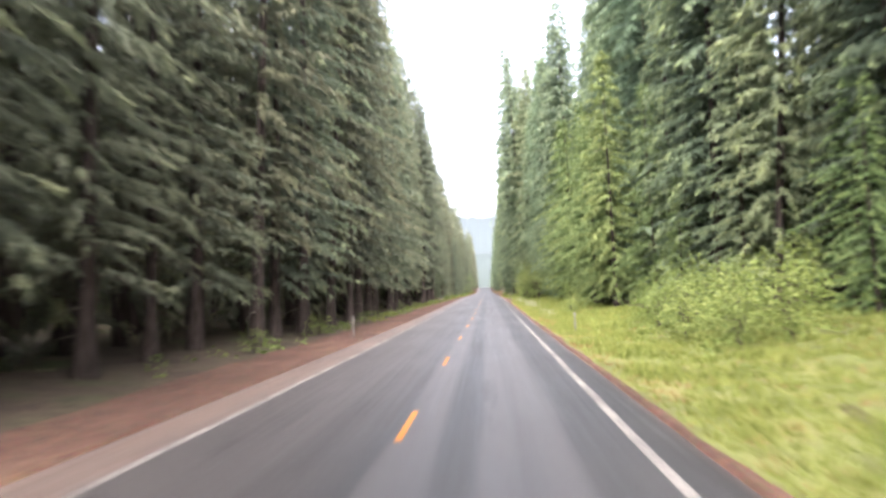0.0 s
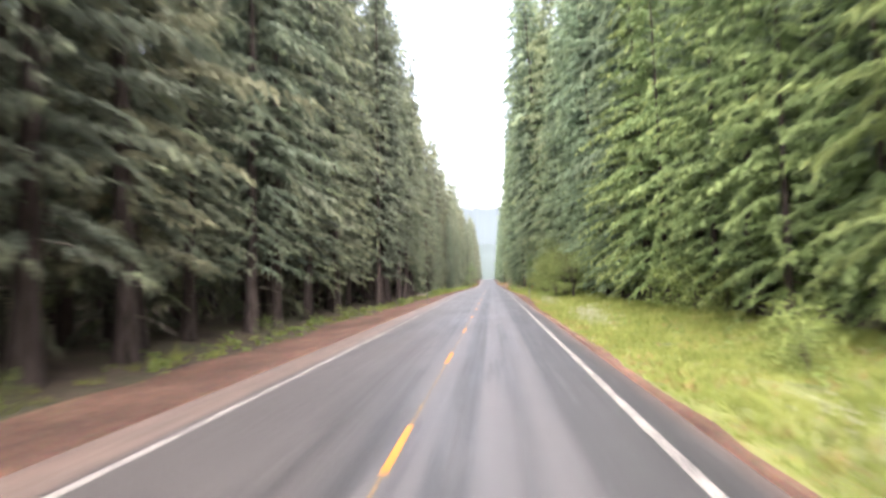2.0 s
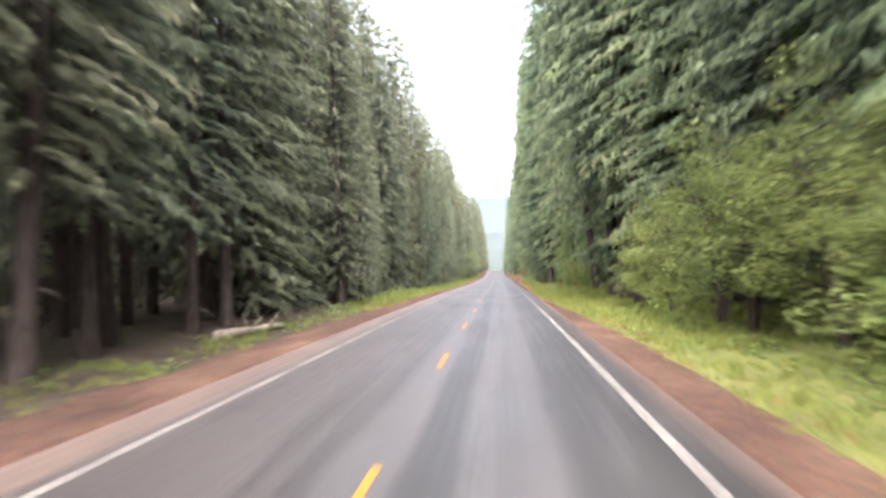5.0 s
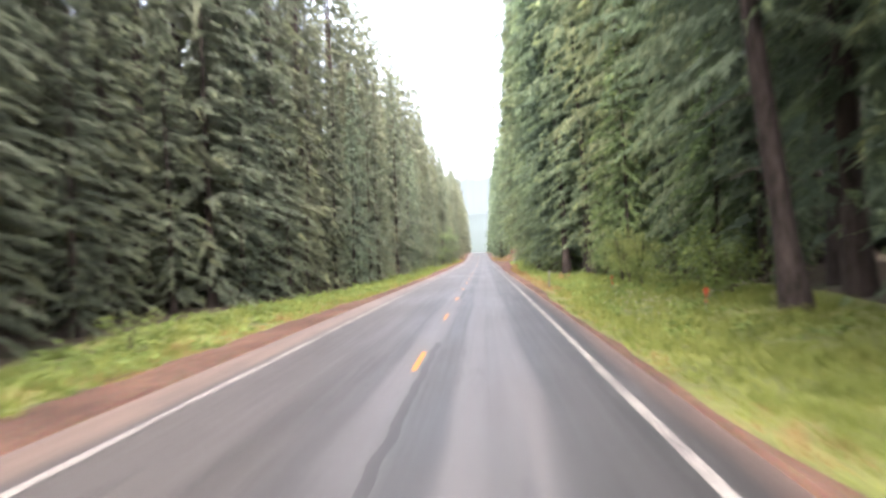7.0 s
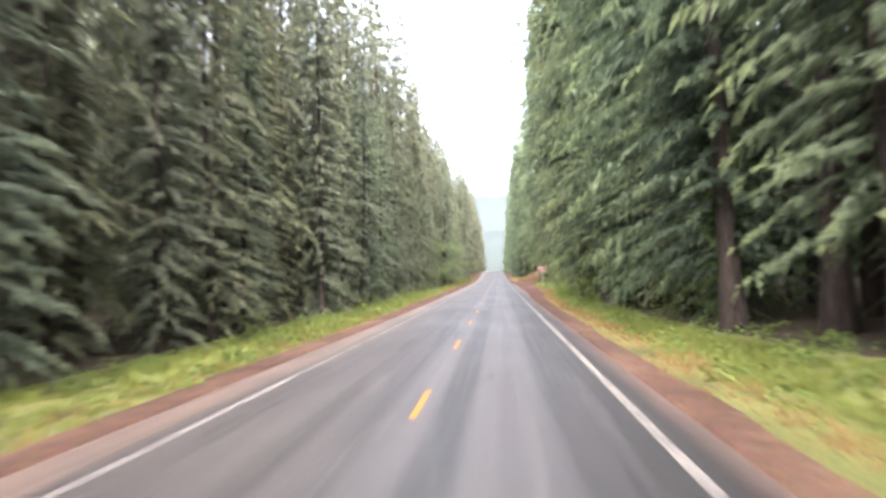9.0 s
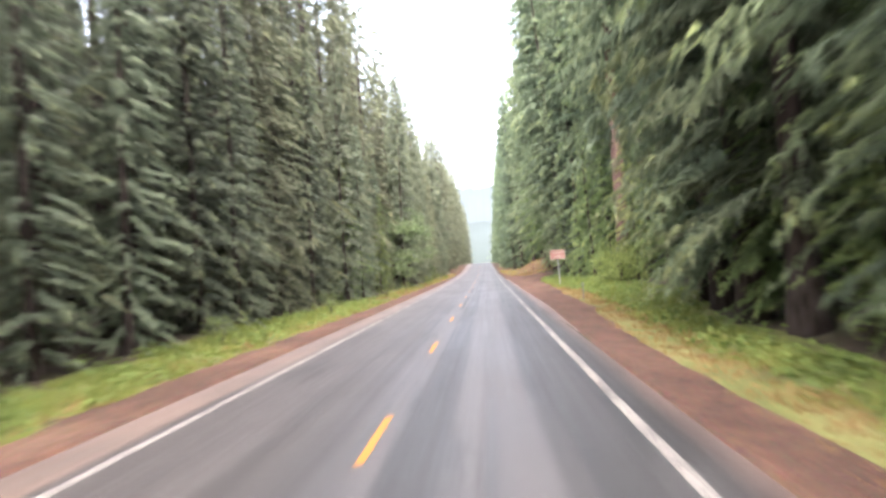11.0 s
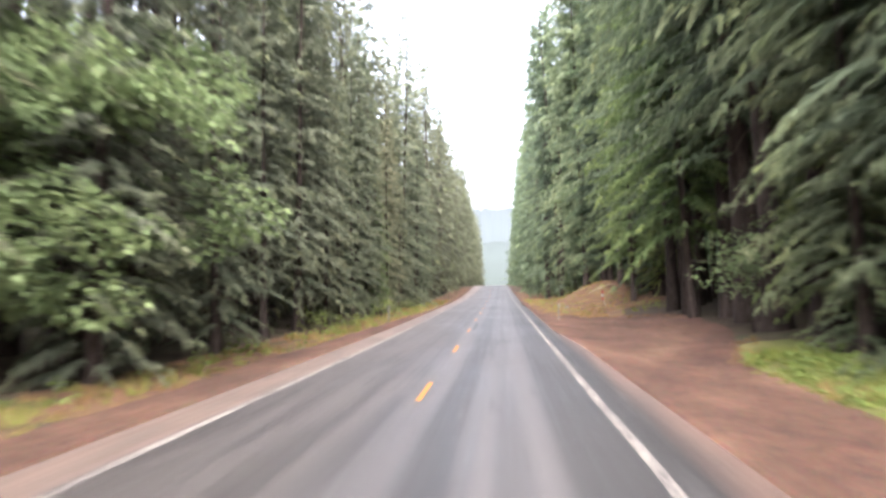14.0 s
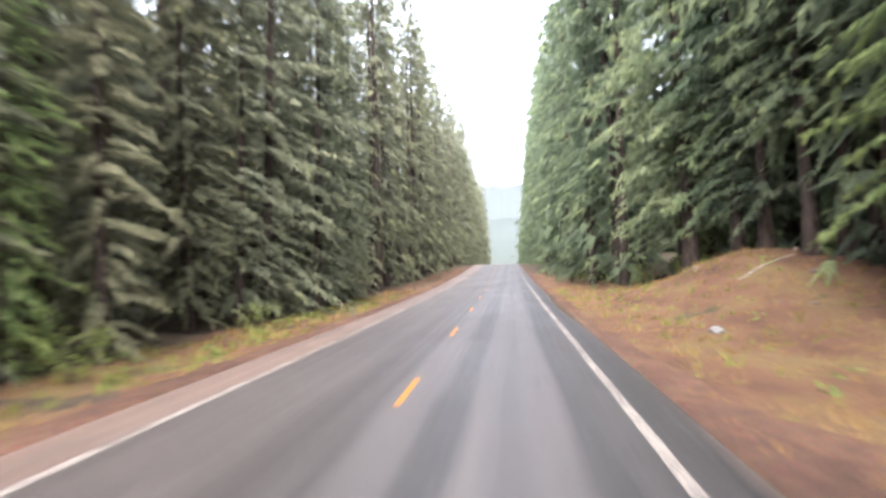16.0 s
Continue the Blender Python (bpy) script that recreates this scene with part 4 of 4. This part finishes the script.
# ---------------------------------------------------------------- grass and ground cover
def blades(name, areas, material, label, seed, tall=(0.18, 0.5), n_blades=7, wide=0.024):
    """Tufts of grass over stretches: (side, y0, y1, tufts per square metre, inner rows, outer rows)."""
    r5 = np.random.RandomState(seed)
    root, tips, wid = [], [], []
    for sgn, y0, y1, dens, rin, rout in areas:
        L = y1 - y0
        mean = np.mean([stretch(rout, v) - stretch(rin, v) for v in np.linspace(y0, y1, 12)]) + 0.6
        n = int(L * max(mean, 0.3) * dens)
        ys = r5.uniform(y0, y1, n)
        for yy in ys:
            a, b = max(stretch(rin, yy) - 0.15, 4.55), stretch(rout, yy) + 0.4
            d = a + (b - a) * r5.rand()
            patch = noise.noise(Vector((d * 0.5, yy * 0.3, seed)))
            if patch < -0.5:
                continue
            x = sgn * d
            h = r5.uniform(*tall) * (0.8 + 0.7 * max(patch, -0.2)) * (0.6 if d - a < 0.5 else 1.0)
            base = np.array([x, yy, land(x, yy)])
            m = n_blades
            p = base[None] + np.concatenate([r5.normal(0, 0.09, (m, 2)), np.zeros((m, 1))], 1)
            t = p + np.concatenate([r5.normal(0, 0.42 * h, (m, 2)), (h * r5.uniform(0.55, 1.1, m))[:, None]], 1)
            root.append(p), tips.append(t), wid.append(r5.uniform(0.6, 1.4, m) * wide)
    root, tips, wid = np.concatenate(root), np.concatenate(tips), np.concatenate(wid)
    a = r5.rand(len(root)) * 6.283
    s = np.stack([np.cos(a), np.sin(a), 0 * a], 1) * wid[:, None]
    V = np.stack([root - s, root + s, tips], 1).reshape(-1, 3)
    F = np.arange(len(V)).reshape(-1, 3)
    return tagged(new(name, mesh_np(name, V, F, material)), label, "grass", kind="stuff")


def herbs(name, areas, material, label, seed, size=0.16):
    """Leafy low plants in mounds."""
    r6 = np.random.RandomState(seed)
    cen, rad = [], []
    for sgn, y0, y1, dens, rin, rout in areas:
        n = int((y1 - y0) * 2.4 * dens)
        for yy in r6.uniform(y0, y1, n):
            a, b = stretch(rin, yy) + 0.1, stretch(rout, yy) + 0.6
            d = a + (b - a) * r6.rand()
            if noise.noise(Vector((d * 0.6, yy * 0.35, seed))) < -0.3:
                continue
            r = r6.uniform(0.18, 0.42)
            cen.append(np.array([sgn * d, yy, land(sgn * d, yy) + 0.35 * r])), rad.append(r)
    v, f = leaf_cloud(r6, cen, rad, 190, size)
    return tagged(new(name, mesh_np(name, v, f, material)), label, "ground cover", kind="stuff")


# the dry strip beside the gravel is left free of lush grass
DRY_R = [(y, x + (1.0 if 222 <= y <= 345 else 0.3)) for y, x in RED_R]
DRY_L = [(y, x + 0.7) for y, x in RED_L]
blades("verge_grass", [(1, -10, 112, 15, RED_R, WOOD_R), (1, 112, 190, 9, RED_R, WOOD_R), (1, 190, 222, 13, RED_R, WOOD_R), (1, 222, 262, 13, DRY_R, WOOD_R), (1, 262, 350, 8, DRY_R, WOOD_R), (1, 350, 386, 10, RED_R, WOOD_R),
                       (-1, 60, 182, 1.5, RED_L, WOOD_L), (-1, 182, 345, 9, RED_L, WOOD_L), (-1, 345, 470, 1.8, RED_L, WOOD_L), (1, 420, 470, 0.7, RED_R, WOOD_R)],
       M_GRASS, "lush lime-green roadside grass, uneven and tufted", 41)
blades("dry_verge_grass", [(1, 406, 428, 1.3, [(y, x - 2.4) for y, x in RED_R], [(y, x - 0.4) for y, x in RED_R]), (1, -10, 112, 1.2, RED_R, WOOD_R), (1, -10, 222, 5, RED_R, DRY_R), (-1, 176, 345, 6, RED_L, DRY_L), (1, 345, 392, 8, RED_R, DRY_R), (1, 222, 352, 14, RED_R, DRY_R), (1, 416, 480, 3.4, RED_R, [(416, 8.5), (424, 9.0), (432, 15), (470, 14), (480, 9)]), (-1, 345, 480, 4, RED_L, WOOD_L)],
       M_STRAW, "yellowed dry grass along the gravel edge", 42, (0.12, 0.36), 6)
herbs("leafy_ground_cover", [(-1, 182, 345, 2.2, RED_L, WOOD_L), (-1, 20, 182, 0.35, RED_L, WOOD_L), (1, 266, 336, 2.4, DRY_R, WOOD_R), (1, 336, 366, 4.2, DRY_R, [(0, 11.0)]), (1, 366, 386, 2.6, RED_R, [(0, 10.5)]),
                             (1, 10, 112, 0.35, [(0, 7)], [(0, 10)]), (1, 130, 170, 0.9, RED_R, WOOD_R), (1, 198, 262, 2.4, [(0, 5.6)], [(0, 10)]), (-1, 345, 470, 0.3, RED_L, WOOD_L), (1, 422, 470, 0.12, RED_R, WOOD_R)],
      M_SHRUB, "low leafy green plants covering the verge", 43)


def flower_heads(name, spots, material, label, seed):
    """Pale seed and flower heads on thin stalks, in drifts: (x, y, half width, half length, number)."""
    r9 = np.random.RandomState(seed)
    P = []
    for x0, y0, a, b, n in spots:
        x, y = x0 + a * r9.normal(0, 0.5, n), y0 + b * r9.normal(0, 0.5, n)
        for px, py in zip(x, y):
            foot = np.array([px, py, land(px, py)])
            top = foot + np.array([r9.normal(0, 0.08), r9.normal(0, 0.08), r9.uniform(0.45, 0.85)])
            P.append((np.array([foot + (0.004, 0, 0), foot - (0.004, 0, 0), top]), np.array([[0, 1, 2]])))
            m = 5
            w = unit(r9.normal(0, 1, (m, 3)) * (1, 1, 0.6))
            v = np.stack([np.repeat(top[None], m, 0), top + w * 0.07, top + w * 0.05 + unit(r9.normal(0, 1, (m, 3))) * 0.045], 1)
            P.append((v.reshape(-1, 3), np.arange(3 * m).reshape(m, 3)))
    v, f = join(P)
    return tagged(new(name, mesh_np(name, v, f, material)), label, "wildflowers", kind="stuff")


flower_heads("wildflowers", [(6.1, 92, 0.8, 5, 220), (5.7, 61, 0.6, 3, 50), (5.8, 118, 0.7, 4, 90), (6.4, 206, 1.0, 5, 40)],
             M_BLOOM, "drifts of cream-white seed and flower heads in the grass", 44)


# ---------------------------------------------------------------- roadside things
def delineator(h=1.15, label="grey steel delineator post with a white reflector"):
    ob = tagged(new("delineator_post"), label, "marker post", "roadside delineators")
    bm = bmesh.new()
    w, d, t = 0.085, 0.035, 0.008
    prof = [(-w / 2, d), (-w / 2 + t, d), (-w / 4, t), (w / 4, t), (w / 2 - t, d), (w / 2, d), (w / 4 + t / 2, 0), (-w / 4 - t / 2, 0)]
    lo = [bm.verts.new((x, y, -0.4)) for x, y in prof]
    hi = [bm.verts.new((x, y, h)) for x, y in prof]
    for i in range(8):
        j = (i + 1) % 8
        bm.faces.new((lo[i], lo[j], hi[j], hi[i]))
    bm.faces.new(hi)
    part("post", bm, M_POST, ob)
    part("reflector", box(0.10, 0.012, 0.24, (0, -0.012, h - 0.13), 0.004), M_REFL, ob, "white reflective panel")
    return ob


d0 = delineator()
spots = [(-5.5, 40.1), (5.75, 41.7), (-5.42, 132.9), (4.9, 132.3), (5.45, 230.3), (7.1, 330.0), (-6.05, 416.3), (5.4, 415.0)]
for i, (x, y) in enumerate(spots):
    put(d0, i == 0, at(x, y, land(x, y), rs.normal(0, 0.12) + (math.pi if x < 0 else 0.0), 0.9 if 300 < y < 340 else 1.0) @ Matrix.Rotation(rs.normal(0, 0.03), 4, "Y"))


def road_sign():
    ob = tagged(new("road_sign"), "brown rectangular sign with white border on a grey steel post", "sign")
    w, h, zc = 1.40, 0.88, 3.0
    bm = bmesh.new()
    bmesh.ops.create_cone(bm, segments=12, radius1=0.045, radius2=0.045, depth=3.7, cap_ends=True, matrix=Matrix.Translation((0, 0.03, 1.28)))
    part("post", bm, M_GALV, ob)
    panel = part("panel", box(w, 0.012, h, (0, -0.03, zc), 0.005), M_BROWN, ob, "brown sign sheet")
    bd = 0.045
    bm = bmesh.new()
    for x, z, ww, hh in ((0, zc + h / 2 - bd / 2 - 0.008, w - 0.016, bd), (0, zc - h / 2 + bd / 2 + 0.008, w - 0.016, bd),
                         (-w / 2 + bd / 2 + 0.008, zc, bd, h - 2 * bd - 0.016), (w / 2 - bd / 2 - 0.008, zc, bd, h - 2 * bd - 0.016)):
        bmesh.ops.create_cube(bm, size=1.0, matrix=Matrix.Translation((x, -0.0395, z)) @ Matrix.Diagonal((ww, 0.003, hh, 1)))
    part("border", bm, M_CREAM, panel, "white border")
    for text, z, width in (("VIEWPOINT", zc + 0.18, 1.1), ("1/4 MILE", zc - 0.18, 0.92)):
        cu = bpy.data.curves.new("lettering", "FONT")
        cu.body = text
        cu.size = 0.25
        cu.offset = 0.007
        cu.extrude = 0.0015
        cu.align_x, cu.align_y = "CENTER", "CENTER"
        tmp = bpy.data.objects.new("lettering", cu)
        scene.collection.objects.link(tmp)
        bpy.context.view_layer.update()
        k = width / max(tmp.dimensions.x, 0.01)
        me = bpy.data.meshes.new_from_object(tmp.evaluated_get(bpy.context.evaluated_depsgraph_get()))
        bpy.data.objects.remove(tmp)
        me.materials.clear()
        me.materials.append(M_CREAM)
        let = part("lettering", me, M_CREAM, panel, "white capital letters")
        let.matrix_basis = Matrix.Translation((0, -0.041, z)) @ Matrix.Rotation(radians(90), 4, "X") @ Matrix.Diagonal((k, 1, 1, 1))
    for z in (zc - 0.3, zc + 0.3):
        bm = bmesh.new()
        bmesh.ops.create_cone(bm, segments=8, radius1=0.012, radius2=0.012, depth=0.05, cap_ends=True,
                              matrix=Matrix.Translation((0, -0.04, z)) @ Matrix.Rotation(radians(90), 4, "X"))
        part("bolt", bm, M_GALV, panel)
    ob.matrix_basis = at(8.4, 358.8, land(8.4, 358.8), radians(-4)) @ Matrix.Rotation(radians(-1.5), 4, "Y")


road_sign()


def stake():
    ob = tagged(new("survey_stake"), "wooden survey stake with an orange ribbon in the grass", "marker stake", "orange stakes")
    part("stake_body", box(0.05, 0.025, 1.45, (0, 0, 0.4), 0.006), M_POST, ob, "weathered wooden lath")
    bm = bmesh.new()
    n = 7
    rows = []
    for i in range(n):
        z = 1.13 - 0.085 * i
        x = 0.06 + 0.03 * math.sin(i * 1.1)
        rows.append([bm.verts.new((-x, -0.03 + 0.02 * math.sin(i), z)), bm.verts.new((x, -0.03 - 0.02 * math.sin(i), z))])
    for i in range(n - 1):
        bm.faces.new((rows[i][0], rows[i][1], rows[i + 1][1], rows[i + 1][0]))
    bmesh.ops.solidify(bm, geom=bm.faces[:], thickness=0.006)
    part("ribbon", bm, M_ORANGE, ob, "orange plastic ribbon")
    return ob


s0 = stake()
for i, (x, y) in enumerate([(8.66, 225.5), (8.8, 206.8)]):
    put(s0, i == 0, at(x, y, land(x, y) - 0.28, 0.3 * i) @ Matrix.Rotation(0.05 * (i - 0.5), 4, "Y"))


def striped_marker():
    ob = tagged(new("striped_marker_post"), "red and white striped marker panel on a braced post", "marker post")
    part("post", box(0.05, 0.05, 2.3, (0, 0.04, 0.75), 0.008), M_BARK, ob)
    for i, m in enumerate((M_RED, M_REFL, M_RED)):
        part("stripe_panel", box(0.21, 0.02, 0.31, (0, 0, 1.72 - 0.315 * i), 0.006), m, ob, ("red", "white", "red")[i] + " reflective band")
    v, f = tube([(0.05, 0.05, 0.95), (0.3, 0.1, 0.4), (0.5, 0.15, -0.1)], [0.035, 0.035, 0.035], 8)
    part("brace", mesh_np("brace", v, f, M_REFL, True), M_REFL, ob, "pale leaning brace")
    ob.matrix_basis = at(10.15, 429.8, land(10.15, 429.8) - 0.12, 0.0, 0.88)


striped_marker()


def log(name, p, q, r, material, label, seed):
    r7 = np.random.RandomState(seed)
    p, q = np.array(p, float), np.array(q, float)
    n = 8
    pts = [p + (q - p) * i / (n - 1) + np.array([0, 0, r7.normal(0, 0.15 * r)]) for i in range(n)]
    for a in pts:
        a[2] = land(a[0], a[1]) + r * 0.75 + (0 if r > 0.05 else 0.02)
    rad = [r * (1.05 - 0.5 * i / n) * r7.uniform(0.92, 1.08) for i in range(n)]
    v, f = tube(pts, rad, 10)
    pieces = [(v, f)]
    for _ in range(3 if r > 0.1 else 1):
        b = pts[r7.randint(2, n - 1)]
        d = np.array([r7.normal(), r7.normal(), abs(r7.normal()) + 0.3])
        d /= np.linalg.norm(d)
        pieces.append(tube([b, b + d * r * 2, b + d * r * 4], [r * 0.22, r * 0.15, r * 0.05], 5))
    v, f = join(pieces)
    bm = bmesh.new()
    me = mesh_np(name, v, f, material, True)
    bm.from_mesh(me)
    bmesh.ops.holes_fill(bm, edges=bm.edges[:], sides=12)
    bm.to_mesh(me)
    bm.free()
    return tagged(new(name, me), label, "log")


log("fallen_log", (-8.4, 155, 0), (-7.6, 160.5, 0), 0.2, M_DEADWOOD, "bleached fallen log lying under the firs", 1)
log("fallen_log", (10.2, 212, 0), (13.5, 215, 0), 0.16, M_DEADWOOD, "bleached fallen log beside the grass", 2)
log("fallen_log", (12.6, 474, 0), (15.4, 472, 0), 0.22, M_BARK, "dark fallen log at the clearing edge", 3)
log("broken_branch", (5.9, 365.2, 0), (6.9, 365.8, 0), 0.035, M_DEADWOOD, "pale broken branch lying on the gravel", 4)
log("broken_branch", (9.2, 374.0, 0), (11.6, 376.5, 0), 0.06, M_DEADWOOD, "pale broken branch lying under the firs", 5)
log("broken_branch", (11.0, 447.0, 0), (14.0, 449.5, 0), 0.07, M_DEADWOOD, "pale broken branch on the soil mound", 6)


def rock(seed, size, material, label, x, y, sink=0.3):
    r8 = np.random.RandomState(seed)
    bm = bmesh.new()
    bmesh.ops.create_icosphere(bm, subdivisions=3, radius=1.0)
    o = Vector(r8.uniform(-9, 9, 3))
    for v in bm.verts:
        k = 1 + 0.35 * noise.noise(v.co * 1.3 + o) + 0.12 * noise.noise(v.co * 4 + o)
        v.co = Vector((v.co.x * k, v.co.y * k * 0.8, v.co.z * k * 0.62)) * size
    ob = part("rock", bm, material)
    ob.matrix_basis = at(x, y, land(x, y) + size * (0.5 - sink), r8.rand() * 6.283)
    return tagged(ob, label, "rock", "loose rocks")


rock(1, 0.28, M_PALE, "pale whitish stone on the bare clearing", 7.9, 438.5)
for i in range(16):
    rock(20 + i, rs.uniform(0.09, 0.26), M_ROCK, "weathered brown rock on the soil mound", rs.uniform(10.2, 15.0), rs.uniform(440, 464))
for i in range(34):
    rock(50 + i, rs.uniform(0.03, 0.08), M_CINDER, "small reddish stone on the gravel turnout", rs.uniform(5.0, 9.5), rs.uniform(366, 410), 0.15)


# ---------------------------------------------------------------- the whole place follows the road's gentle bend
for ob in list(scene.objects):
    if ob.parent is not None or ob.type not in ("MESH", "EMPTY"):
        continue
    if ob.location.x or ob.location.y:
        ob.location.x += bend(ob.location.y)
        continue
    for o in (ob, *ob.children_recursive):
        if o.type == "MESH" and not o.name.startswith("backdrop"):
            co = np.empty(len(o.data.vertices) * 3, dtype=np.float32)
            o.data.vertices.foreach_get("co", co)
            ys = np.arange(-60, 900, 5.0)
            co[0::3] += np.interp(co[1::3], ys, [bend(v) for v in ys]).astype(np.float32)
            o.data.vertices.foreach_set("co", co)
            o.data.update()
